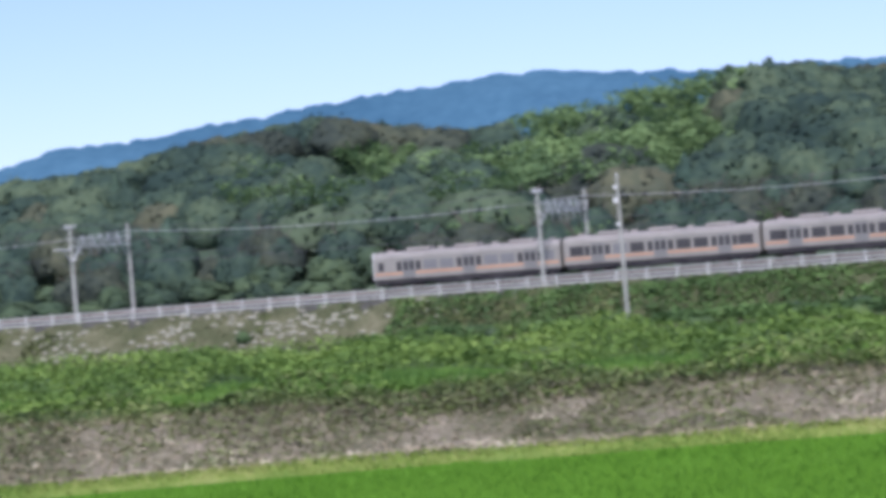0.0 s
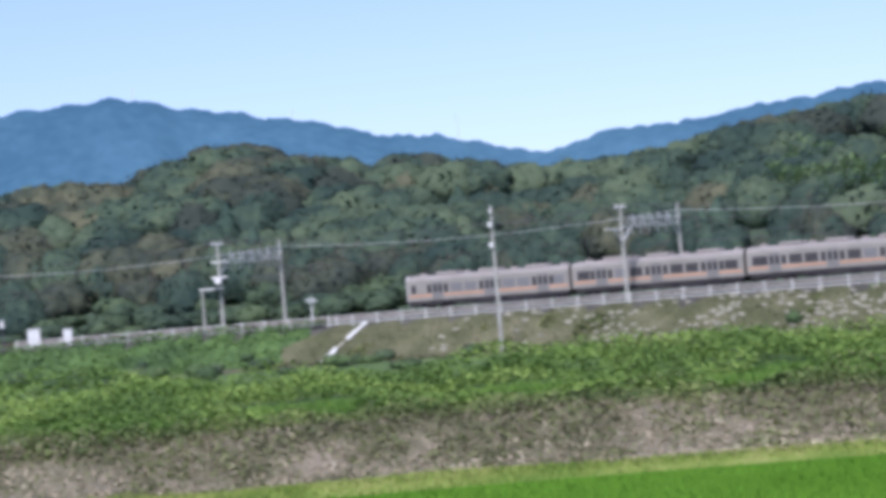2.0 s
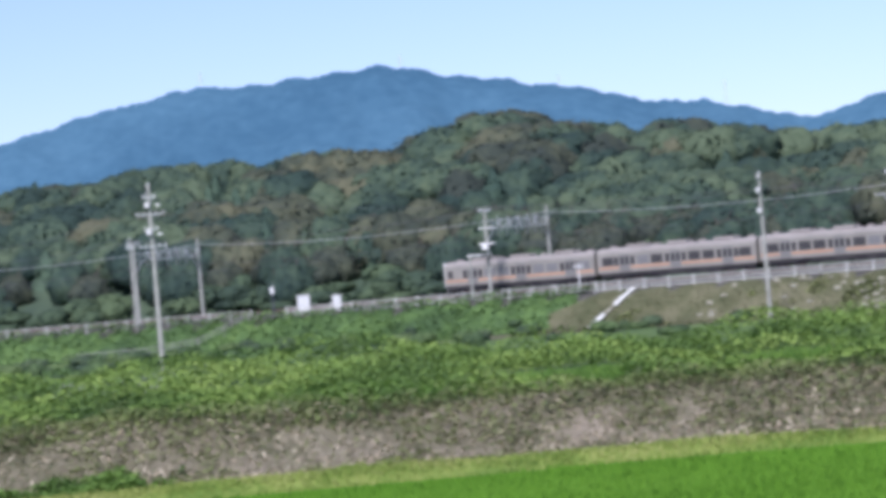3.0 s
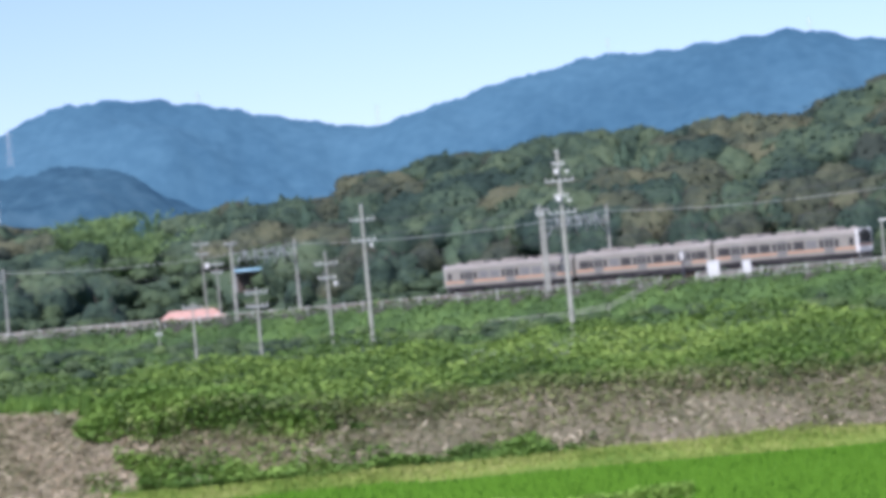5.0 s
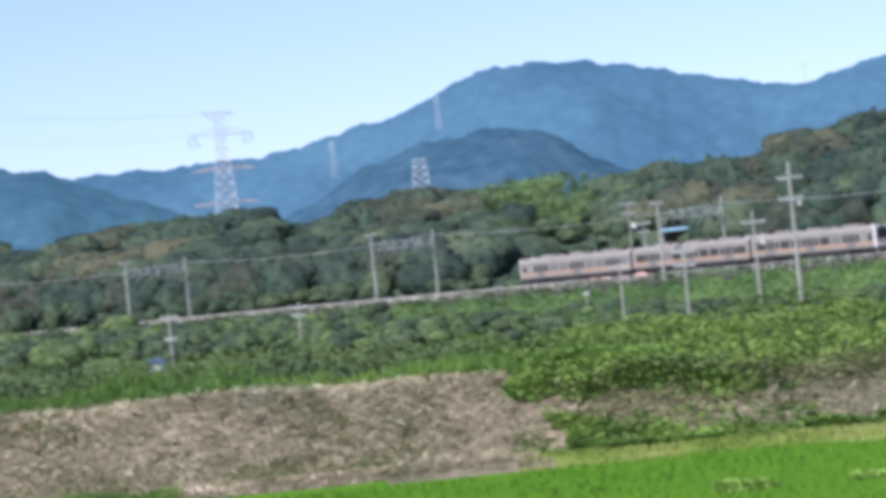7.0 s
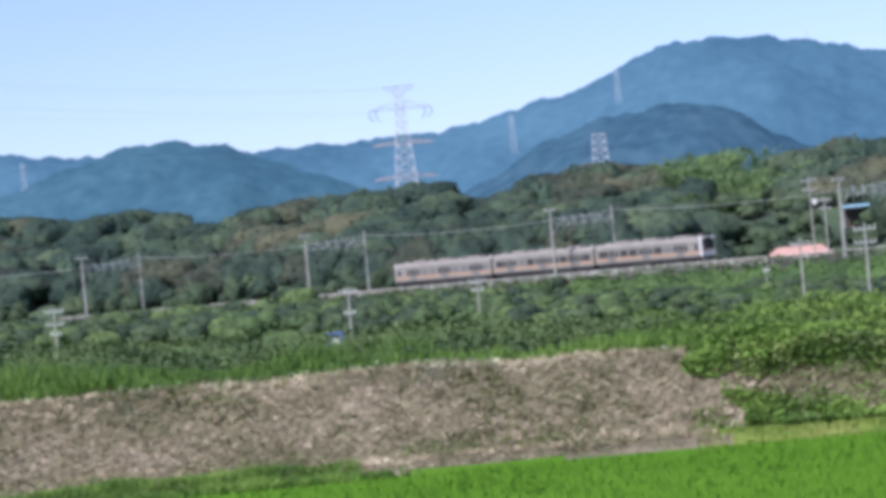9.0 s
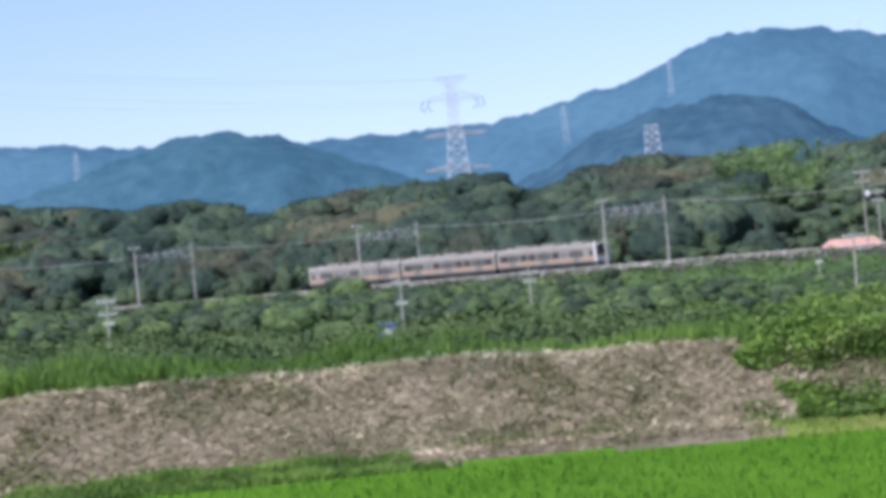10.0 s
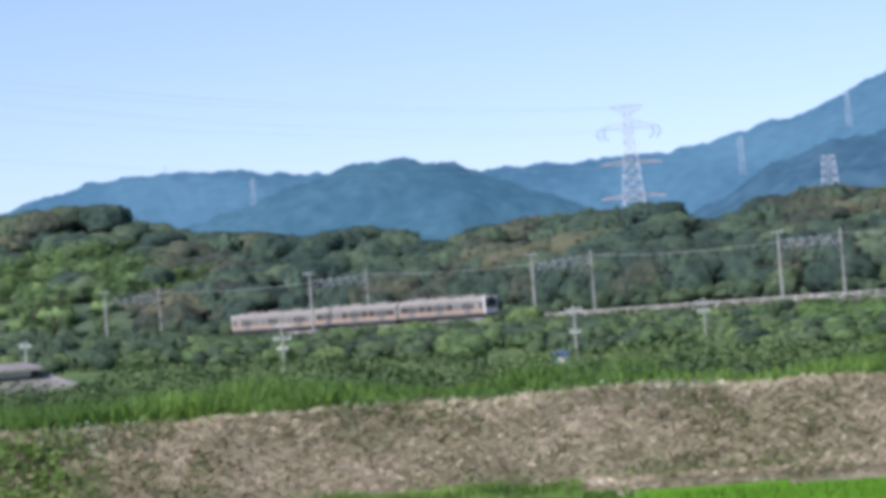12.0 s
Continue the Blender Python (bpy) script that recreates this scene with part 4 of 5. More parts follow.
        if r > 2000:
            for f in (0.78, 0.9):
                part("cross_arm", rod(bmesh.new(), (-w * 2, 0, z0 + (z1 - z0) * f), (w * 2, 0, z0 + (z1 - z0) * f), thick * 0.8, sides=4), M["pale_steel"], t)


make_fences()
for k, (s, high) in enumerate(PORTALS):
    make_portal(s, high, k == 2, k == 1, "steel")
make_overhead_line()
make_poles()
make_cabinets()
make_drain()
make_slope_rail()
make_buildings()
make_pylons()


# ---- plants ----
def scatter(n, az0, az1, r0, r1):
    """n places, even over the ground of a ring sector: x, y, bearing, range."""
    az = RNG.uniform(az0, az1, n)
    r = np.sqrt(RNG.uniform(r0 * r0, r1 * r1, n))
    a = np.radians(az)
    return np.sin(a) * r, np.cos(a) * r, az, r


def blades(name, x, y, z, length, width, lean, mat, label, category):
    """Grass: one tapering, leaning blade at each place."""
    n = len(x)
    turn, tip = RNG.uniform(0, math.tau, n), RNG.uniform(0, math.tau, n)
    l = length * RNG.uniform(0.6, 1.25, n)
    d = lean * RNG.uniform(0.1 if lean < 1.3 else 0.62, 1, n)
    base = np.stack([x, y, z], -1)
    side = np.stack([np.cos(turn), np.sin(turn), 0 * turn], -1) * (width / 2)
    out = np.stack([np.cos(tip) * np.sin(d), np.sin(tip) * np.sin(d), np.cos(d)], -1) * l[:, None]
    v = np.stack([base - side, base + side, base + out * 0.55 + side * 1.1, base + out], 1)
    f = (np.arange(n) * 4)[:, None] + np.arange(4)
    return tagged(arrays(name, v.reshape(-1, 3), f, mat), label, category, kind="stuff")


def leaves(name, c, size, mat, label, category, flat=0.5, smooth_up=None, stray=0.4):
    """Leaves: a bent, pointed four-cornered blade at each place c (n, 3)."""
    n = len(c)
    nrm = RNG.normal(0, 1, (n, 3))
    nrm[:, 2] = np.abs(nrm[:, 2]) + flat * 2
    if smooth_up is not None:
        nrm = nrm * stray + smooth_up * 1.7
    nrm /= np.linalg.norm(nrm, axis=1)[:, None]
    ref = RNG.normal(0, 1, (n, 3))
    u = np.cross(nrm, ref)
    u /= np.linalg.norm(u, axis=1)[:, None]
    w = np.cross(nrm, u)
    s = (size * RNG.uniform(0.65, 1.3, n))[:, None]
    v = np.stack([c - u * s * 0.55, c - w * s * 0.42 + nrm * s * 0.1, c + u * s * 0.6, c + w * s * 0.42 + nrm * s * 0.1], 1)
    f = (np.arange(n) * 4)[:, None] + np.arange(4)
    if name is None:
        return v.reshape(-1, 3), f
    return tagged(arrays(name, v.reshape(-1, 3), f, mat), label, category, kind="stuff")


def make_paddy():
    x, y, az, r = scatter(72000, -50.5, 10.5, 56, 84.6)
    keep = r < 84.3 + 0.8 * wave(x, y, 14, 3)
    x, y = x[keep], y[keep]
    tall = 0.34 + 0.05 * wave(x, y, 9, 8)
    blades("rice_plants", x, y, 0 * x - 0.2, tall, 0.1, 0.75, M["paddy"], "dense bright green young rice in a flooded field", "rice")
    x, y, az, r = scatter(9000, -27.5, -19.5, 72.3, 74.2)
    ridge = 1 - np.abs(r - 73.2 - 0.5 * wave(x, y, 5, 6)) / 0.9 + 0.9 * wave(x, y, 1.7, 3)
    keep = (ridge + 0.25 * RNG.normal(0, 1, len(x)) > 0.45) & ((az > -24.9 + 0.3 * wave(x, y, 2, 2)) | (np.abs(az + 26.9) < 0.8))
    x, y, h = x[keep], y[keep], np.clip(ridge[keep], 0.2, 1.3)
    leaves("field_weeds", np.stack([x, y, RNG.uniform(0.1, 1, len(x)) * h * 0.24], -1), 0.12, M["lime"], "pale yellow-green weeds growing in a row in the rice", "weeds", 1.2)


def make_bank_plants():
    # mown verge
    x, y, az, r = scatter(52000, -31.2, 12, 84.2, 89.3)
    off = r - 85 - 0.8 * wave(x, y, 14, 3)
    keep = (off > -0.2) & (off < 2.9 - 1.7 * smooth((az + 15) / 8) + 0.5 * wave(x, y, 3, 9))
    x, y, az = x[keep], y[keep], az[keep]
    blades("verge_grass", x, y, land(x, y) - 0.02, 0.16 + 0.07 * wave(x, y, 4, 2), 0.06, 0.9, M["verge"], "short yellow-green mown grass beside the rice", "grass")
    # cut and dried growth on the bank
    x, y, az, r = scatter(135000, -51, 10.5, 85, 94.5)
    off = r - 85 - 0.8 * wave(x, y, 14, 3)
    keep = (off > np.where(az < -30.8, 0.2, 2.3 - 1.6 * smooth((az + 15) / 8))) & (r < 93.6 + 0.6 * wave(x, y, 5, 1)) & ((az < -26.5) | (RNG.random(len(x)) < 0.3))
    x, y = x[keep], y[keep]
    blades("dry_grass", x, y, land(x, y) + RNG.uniform(-0.02, 0.06, len(x)), 0.36, 0.042, 1.6, M["dry"], "pale brown cut grass lying dry on the bank", "dry grass")
    # green shoots in patches over the bank
    x, y, az, r = scatter(62000, -51, 10.5, 87, 94)
    off = r - 87.6
    patch = wave(x, y, 3.2, 11) + 0.7 * wave(x, y, 1.1, 4)
    want = np.where(az < -27, 0.28 + 0.5 * wave(x, y, 9, 14), 0.15) + -1.2 * smooth((az + 30.6 + 0.6 * wave(x, y, 2, 5)) / 1.2) * smooth((-24.6 - az + 0.8 * wave(x, y, 2, 7)) / 1.5) * smooth((3.4 - off + 0.8 * wave(x, y, 2, 1)) / 1.2) - np.where((az < -35.5 + 1.2 * wave(x, y, 3, 3)) & (r < 87.6 + 0.5 * wave(x, y, 2, 6)), 2.2, 0) - 2.2 * smooth((-47.2 - az + 0.7 * wave(x, y, 2, 9)) / 0.8) * smooth((92.4 - r) / 1.2) - np.where(az > -27, 0.36 * np.clip(off - 1.2, 0, 6), 0)
    keep = ((patch > want) | (RNG.random(len(x)) < np.where(az > -27, 0.22, 0.18))) & (r > 85.4)
    x, y = x[keep], y[keep]
    h = np.clip(patch[keep] - want[keep], 0.15, 1.6) * (0.26 + 0.12 * wave(x, y, 1.0, 5))
    lush = (az[keep] > -31.2) & (az[keep] < -24.6) & (off[keep] < 2.0) | (az[keep] < -47)
    gx, gy, ga, gr = scatter(36000, -31.6, -19.5, 86.6, 91.6)
    side = np.minimum((ga + 30.3) / 1.0, (-21.5 - ga) / 2.0)
    keep = np.minimum(side, (88.5 + 1.1 * smooth((-27.5 - ga) / 2.2) - gr) / 0.9) + 0.5 * wave(gx, gy, 1.8, 5) + 0.25 * wave(gx, gy, 0.7, 3) > 0.1
    tx, ty, ta, tr = scatter(5200, -51, -44.6, 86.4, 92.4)
    tuft = 1.6 * (-47.5 - ta) + 0.9 * wave(tx, ty, 2.2, 9) + 0.6 * wave(tx, ty, 0.8, 2) + 0.4 * RNG.normal(0, 1, len(tx)) > 0.3
    gx, gy = np.concatenate([gx[keep], tx[tuft]]), np.concatenate([gy[keep], ty[tuft]])
    gh = np.clip(0.26 + 0.2 * wave(gx, gy, 1.4, 5) + 0.1 * wave(gx, gy, 0.5, 8), 0.05, 0.7)
    extra = np.stack([gx, gy, land(gx, gy) + RNG.uniform(0.05, 1, len(gx)) * gh], -1)
    leaves("bank_shrubs", np.concatenate([extra, np.stack([x, y, land(x, y) + RNG.uniform(0.1, 1, len(x)) * h], -1)[lush]]), 0.15, M["fresh"], "fresh green leafy weeds at the foot of the bank", "weeds", 0.9)
    x, y, h = x[~lush], y[~lush], h[~lush]
    leaves("bank_weeds", np.stack([x, y, land(x, y) + RNG.uniform(0.02, 1, len(x)) * h], -1), 0.13, M["weeds"], "low olive-green weeds regrowing in patches on the bank", "weeds", 0.9)
    # kudzu over the top of the bank
    x, y, az, r = scatter(172000, -51, 10.5, 89.6, 119)
    brow = 92.4 + 0.9 * wave(x, y, 4.2, 7) - 2.0 * smooth((az + 31.2) / 0.9) * smooth((-24.8 - az) / 3.0) - 1.1 * smooth((-13 - az) / 4) * smooth((az + 27.5) / 3) - 1.3 * smooth((az + 7) / 5)
    band = (r > 95.2) & (r < 102) & (wave(x, y, 7, 12) > -0.15) & ((az > -17.5) | (RNG.random(len(x)) < 0.25))
    keep = (r > brow) & ((az > -31.5 + wave(x, y, 6, 2)) | (r > 100) | ((r > 95) & (wave(x, y, 4, 4) > 0.35))) & ~band
    x, y, az, r = x[keep], y[keep], az[keep], r[keep]
    mound = 0.5 + 0.6 * wave(x, y, 2.6, 5) + 0.45 * wave(x, y, 6.5, 8) + 0.3 * smooth((r - 104) / 10)
    up = RNG.uniform(0, 1, len(x)) ** 0.45
    at = np.stack([x, y, land(x, y) + np.clip(mound, 0.06, 2) * up], -1)
    low = az < -31.5 + 1.5 * wave(x, y, 6, 2)
    # leaves on the front face of the brow get a darker olive than the top
    face = ~low & (r < brow[keep] + 1.5 + 0.9 * wave(x, y, 3, 15) + 1.5 * smooth((az + 7) / 5))
    leaves("hanging_vines", at[face], 0.16, M["vine"], "dark olive vines hanging over the brow of the bank", "vines", 0.5)
    low_or_face = low | face
    leaves("kudzu_vines", at[~low_or_face], 0.17, M["kudzu"], "broad-leaved green kudzu sprawling over the bank", "vines", 0.7)
    leaves("low_creeper", at[low], 0.17, M["dull"], "dull green creeper on the low ground behind the bank", "vines", 0.7)
    # a lush mass of shrubs that spills over the brow
    x, y, az, r = scatter(26000, -31.6, -25.2, 89.8, 95.5)
    side = np.minimum((az + 31.3) / 0.7, (-26.2 - az) / 1.6)
    thick = np.minimum(side, (r - 90.5) / 0.8) + 0.5 * wave(x, y, 1.8, 8) + 0.3 * wave(x, y, 0.7, 3)
    keep = thick > 0.1
    x, y = x[keep], y[keep]
    tall = np.clip(0.5 + 0.35 * wave(x, y, 2.2, 5) + 0.2 * wave(x, y, 0.8, 1), 0.1, 1.2) * np.clip(thick[keep], 0.25, 1)
    leaves("brow_shrubs", np.stack([x, y, land(x, y) + tall * RNG.uniform(0.05, 1, len(x)) ** 0.6], -1), 0.15, M["fresh"], "lush green shrubs that spill over the brow of the bank", "bushes", 0.6)
    # pale weeds on the brow, green grass at the foot where the field begins
    x, y, az, r = scatter(5200, -48.2, -31.4, 90.8, 93.4)
    keep = wave(x, y, 2.4, 13) + 0.5 * RNG.normal(0, 1, len(x)) > np.where((np.abs(az + 35.8) < 0.8) | (az < -46.9), -0.1, 1.0)
    x, y = x[keep], y[keep]
    leaves("pale_weeds", np.stack([x, y, land(x, y) + RNG.uniform(0.02, 0.3, len(x))], -1), 0.1, M["pale_weed"], "pale grey-green weeds along the brow of the bank", "weeds", 0.5)
    x, y, az, r = scatter(30000, -46.2, -36.6, 84.4, 87.8)
    keep = r < 86.5 + 0.5 * wave(x, y, 3, 3) + 0.4 * wave(x, y, 1, 7) + 0.35 * RNG.normal(0, 1, len(x)) - 2.4 * smooth((az + 38.4) / 1.5) - 1.6 * smooth((-45 - az) / 1.0)
    x, y = x[keep], y[keep]
    blades("edge_grass", x, y, land(x, y) - 0.03, 0.3 + 0.12 * wave(x, y, 1.6, 5), 0.07, 0.8, M["fresh"], "fresh green grass where the bank meets the rice", "grass")
    # tall grass along the brow
    x, y, az, r = scatter(110000, -51, 10.5, 92.6, 103)
    strip = wave(x, y, 7, 12) + 0.3
    keep = np.where(az < -31, (r > 94.2 + 0.8 * wave(x, y, 5, 1)) & (r < 100), (r > 95) & (r < 102.3) & (strip > 0.05) & (az > -19))
    x, y, az = x[keep], y[keep], az[keep]
    tall = np.where(az < -31, 0.22 + 0.72 * np.clip(wave(x, y, 3.5, 6) + 0.3 * wave(x, y, 1.2, 2) + 0.45, 0, 2) + 0.3 * smooth((-41 - az) / 3), 0.4 + 0.1 * wave(x, y, 3, 6))
    for name, part_of, mat, label in (("tall_grass", az >= -31, "grass", "bright green grass along the top of the bank"), ("reed_grass", az < -31, "reeds", "tall tufted green grass along the top of the bank")):
        blades(name, x[part_of], y[part_of], land(x[part_of], y[part_of]) - 0.05, np.clip(tall[part_of], 0.2, 2), 0.065, 0.95, M[mat], label, "grass")
    x, y, az, r = scatter(170, -23.7, -21.6, 101, 104.5)
    leaves("seed_heads", np.stack([x, y, land(x, y) + RNG.uniform(0.5, 1.0, len(x))], -1), 0.14, M["pale_weed"], "pale dry seed heads standing above the kudzu", "weeds")


def make_embankment_plants():
    # green creeper on the slope
    s, o = RNG.uniform(80, 470, 90000), -8.9 - 50 * RNG.random(90000) ** 1.5
    a = PHI0 + s / R_TRACK
    x, y = C_TRACK[0] + (R_TRACK + o) * np.cos(a), C_TRACK[1] + (R_TRACK + o) * np.sin(a)
    keep = s > 85 + (-9.8 - o) * 0.75 + 0.8 * wave(x, y, 3, 1)
    x, y = x[keep], y[keep]
    so = track_so(x, y)[1]
    mound = np.clip(0.35 + 0.35 * wave(x, y, 4, 2) + 0.2 * wave(x, y, 9, 4) + 0.3 * smooth((so + 11.5) / 1.5), 0.05, 2)
    at = np.stack([x, y, land(x, y) + mound * RNG.uniform(0, 1, len(x)) ** 0.5], -1)
    # farther on, a duller leaf colour holds painted haze besides the scrub
    far = track_so(x, y)[0] > 205 + 18 * wave(x, y, 12, 3)
    leaves("slope_creeper", at[~far], 0.40, M["slope"], "dense green creeper covering the railway embankment", "vines", 0.6)
    leaves("slope_scrub", at[far], 0.40, M["dull"], "creeper and scrub on the railway embankment, a duller green partly for haze", "vines", 0.6)
    # dry slope with patches of green
    s, o = RNG.uniform(-70, 88, 56000), RNG.uniform(-22, -9.7, 56000)
    a = PHI0 + s / R_TRACK
    x, y = C_TRACK[0] + (R_TRACK + o) * np.cos(a), C_TRACK[1] + (R_TRACK + o) * np.sin(a)
    keep = s < 84 + (-9.8 - o) * 0.75
    x, y, s, o = x[keep], y[keep], s[keep], o[keep]
    blades("slope_dry_grass", x[:16000], y[:16000], land(x[:16000], y[:16000]), 0.4, 0.11, 1.2, M["drybank"], "dry brown grass on the railway embankment", "dry grass")
    patch = wave(x, y, 6, 3) + 0.5 * wave(x, y, 2, 2) + np.where(s < 20, 1.3, 0) * smooth((20 - s) / 22) - np.where((s > 20), 0.62, 0)
    keep = patch > -0.1
    x, y = x[keep], y[keep]
    at = np.stack([x, y, land(x, y) + np.clip(patch[keep] + 0.2, 0.1, 1.2) * smooth((-9.9 - o[keep]) / 2.5) * RNG.uniform(0.1, 1, len(x))], -1)
    dusty = ((wave(x, y, 3.5, 6) + 0.5 * RNG.normal(0, 1, len(x)) > 0.55) & (s[keep] > -12)) | (s[keep] > 24)
    leaves("slope_bushes", at[~dusty], 0.36, M["slope"], "green bushes and creeper on the embankment", "bushes", 0.4)
    leaves("slope_weeds", at[dusty], 0.3, M["weeds"], "dusty olive-green weeds on the embankment", "weeds", 0.4)
    # rough stone pitching that shows through
    wall = thing("stone_pitching", "pale rough stones set in the embankment slope", "retaining wall")
    wall["kind"] = "structure"
    bm = bmesh.new()
    box(bm, -0.5, 0.5, -0.34, 0.34, -0.18, 0.18, 0.1)
    me = mesh_of(bm, "stone", M["stone"])
    for s in np.arange(6, 74, 0.8):
        for k in range(8):
            o = -10.3 - 0.85 * k + RNG.normal() * 0.2
            at = s + 0.55 * k + RNG.normal() * 0.15
            q = on_track(at, o)
            if float(wave(np.array([at * 1.4]), np.array([o * 2.0]), 5, 2)[0]) + 0.4 * RNG.normal() < -0.08 + 0.02 * abs(at - 30):
                continue
            m = track_pose(at, o)
            m.translation.z = float(land(np.array([q.x]), np.array([q.y]))[0]) + 0.05
            shared("stone", me, wall, m @ pose(0, 0, 0, -32 + RNG.normal() * 8, RNG.normal() * 8, 20 + RNG.normal() * 25) @ Matrix.Diagonal((RNG.uniform(0.35, 0.75), RNG.uniform(0.4, 0.8), 0.8, 1)))


def hull_reach(d, centres, radii):
    """How far the lumps reach in the directions d from the crown's middle, and which lump it is."""
    b = d @ centres.T
    disc = b * b - (centres ** 2).sum(1)[None, :] + radii[None, :] ** 2
    t = np.where(disc > 0, b + np.sqrt(np.maximum(disc, 0)), 0)
    return t.max(1), t.argmax(1)


def crown(lumps, ring, rows, cards, size, shape="dome", loose=0.06):
    """A tree crown about 1 wide and 1 high, its foot at z = 0: a lumpy closed body with leaf sprays all over it. Quads, and which are smooth."""
    mid = np.array((0, 0, 0.42))
    k = np.arange(lumps)
    up = 1 - 1.25 * (k + 0.5) / lumps
    turn = k * 2.4 + RNG.uniform(-0.5, 0.5, lumps)
    flat = np.sqrt(1 - np.clip(up, -1, 1) ** 2)
    if shape == "cone":
        tall = (k + 0.5) / lumps
        centres = np.stack([np.cos(turn) * 0.2 * (1 - tall), np.sin(turn) * 0.2 * (1 - tall), -0.4 + 0.86 * tall], -1)
        radii = 0.24 * (1 - tall) + 0.06
    else:
        out = RNG.uniform(0.24, 0.33, lumps)
        centres = np.stack([np.cos(turn) * flat * out, np.sin(turn) * flat * out, up * out * 1.05], -1)
        radii = RNG.uniform(0.13, 0.215, lumps)
        centres, radii = np.concatenate([centres, np.zeros((1, 3))]), np.append(radii, 0.33)
    el, az = np.meshgrid(np.linspace(-0.62, math.pi / 2, rows + 1), np.arange(ring) * math.tau / ring, indexing="ij")
    d = np.stack([np.cos(el) * np.cos(az), np.cos(el) * np.sin(az), np.sin(el)], -1).reshape(-1, 3)
    reach, _ = hull_reach(d, centres, radii)
    reach = reach * RNG.uniform(0.80, 1.07, len(reach))
    reach[-ring:] = reach[-ring:].mean()
    v = mid + d * reach[:, None]
    i, j = np.meshgrid(np.arange(rows), np.arange(ring), indexing="ij")
    j2 = (j + 1) % ring
    f = np.stack([i * ring + j, i * ring + j2, (i + 1) * ring + j2, (i + 1) * ring + j], -1).reshape(-1, 4)
    d = RNG.normal(0, 1, (cards, 3))
    d[:, 2] = d[:, 2] * 0.85 + 0.35
    d /= np.linalg.norm(d, axis=1)[:, None]
    reach, which = hull_reach(d, centres, radii)
    p = d * reach[:, None]
    nrm = p - centres[which]
    nrm /= np.linalg.norm(nrm, axis=1)[:, None]
    p = mid + p * RNG.uniform(1 - loose, 1 + loose, (cards, 1))
    lv, lf = leaves(None, p, size, None, "", "", 0.2, nrm * 0.7 + d * 0.3, 0.3 + 3.5 * loose)
    return np.concatenate([v, lv]), np.concatenate([f, lf + len(v)]), np.arange(len(f) + len(lf)) < len(f)


def bamboo_crown(plumes, cards):
    """A bamboo clump: arching plumes of drooping sprays over a low leafy body."""
    v, f, sm = crown(8, 12, 5, 40, 0.06)
    v = v * np.array((0.95, 0.95, 0.72))
    vs, fs, flags, n = [v], [f], [sm], len(v)
    for k in range(plumes):
        a = k * 2.4 + RNG.uniform(-0.4, 0.4)
        root = RNG.uniform(0.05, 0.34)
        way = np.array((math.cos(a), math.sin(a), 0))
        t = RNG.uniform(0, 1, cards) ** 0.8
        rise = RNG.uniform(0.82, 1.05)
        p = way * (root + 0.24 * t ** 2.4)[:, None] + np.array((0, 0, 1.0)) * (0.42 + (rise - 0.42) * np.sin(t * 1.75) / math.sin(1.45))[:, None]
        p = p + RNG.normal(0, 1, (cards, 3)) * (0.055 * (1.1 - 0.7 * t))[:, None]
        lv, lf = leaves(None, p, 0.055, None, "", "", 0.2, np.tile(way * 0.35 + np.array((0, -0.35, 0.6)), (cards, 1)), 0.6)
        vs.append(lv)
        fs.append(lf + n)
        flags.append(np.zeros(len(lf), bool))
        n += len(lv)
    return np.concatenate(vs), np.concatenate(fs), np.concatenate(flags)


class Grove:
    """Many crowns joined into one piece of woodland."""

    def __init__(self):
        self.v, self.f, self.sm, self.tint, self.n = [], [], [], [], 0

    def add(self, proto, at, wide, high, tint):
        v, f, sm = proto
        t = RNG.uniform(0, math.tau)
        c, s = math.cos(t) * wide, math.sin(t) * wide
        self.v.append(np.stack([v[:, 0] * c - v[:, 1] * s + at[0], v[:, 0] * s + v[:, 1] * c + at[1], v[:, 2] * high + at[2]], -1))
        self.f.append(f + self.n)
        self.sm.append(sm)
        self.tint.append(np.full(len(f), tint))
        self.n += len(v)

    def build(self, name, mat, label, category):
        ob = arrays(name, np.concatenate(self.v), np.concatenate(self.f), mat, np.concatenate(self.sm), np.concatenate(self.tint))
        return tagged(ob, label, category, kind="stuff")


KINDS = ("leaf_dark", "leaf_olive", "bamboo", "cedar")
SORTS = ("evergreen oak", "olive-brown broadleaf", "pale green bamboo", "dark cedar")


def kind_at(x, y, az, u):
    """Which sort of tree grows there: bamboo groves and cedars in their places, olive crowns in drifts."""
    n = len(x)
    roll = RNG.random(n)
    drift = wave(x, y, 22, 9)
    k = np.where(drift + 1.1 * roll > np.where((az > -17.6) & (az < -12.6), 0.45, 1.15), 1, 0)
    k = np.where((wave(x, y, 15, 21) > 0.45) & (roll < 0.7), 3, k)
    k = np.where((az > -30.2) & (az < -25.2) & (u > 0.62) & (roll < 0.6), 3, k)
    grove = ((az > 1.8) & (az < 5.7) & (u > 0.35)) | ((az > -31.3) & (az < -29.0) & (u > 0.35)) | ((az < -46) & (u < 0.5))
    spill = (az > -4.5) & (az < 7) & (u < 0.75) & (wave(x, y, 14, 17) > 0.0)
    spill = spill | ((az > -48) & (az < -44) & (u < 0.6) & (wave(x, y, 14, 3) > 0.2))
    return np.where((grove & (roll < 0.9)) | (spill & (roll < 0.6)), 2, k)


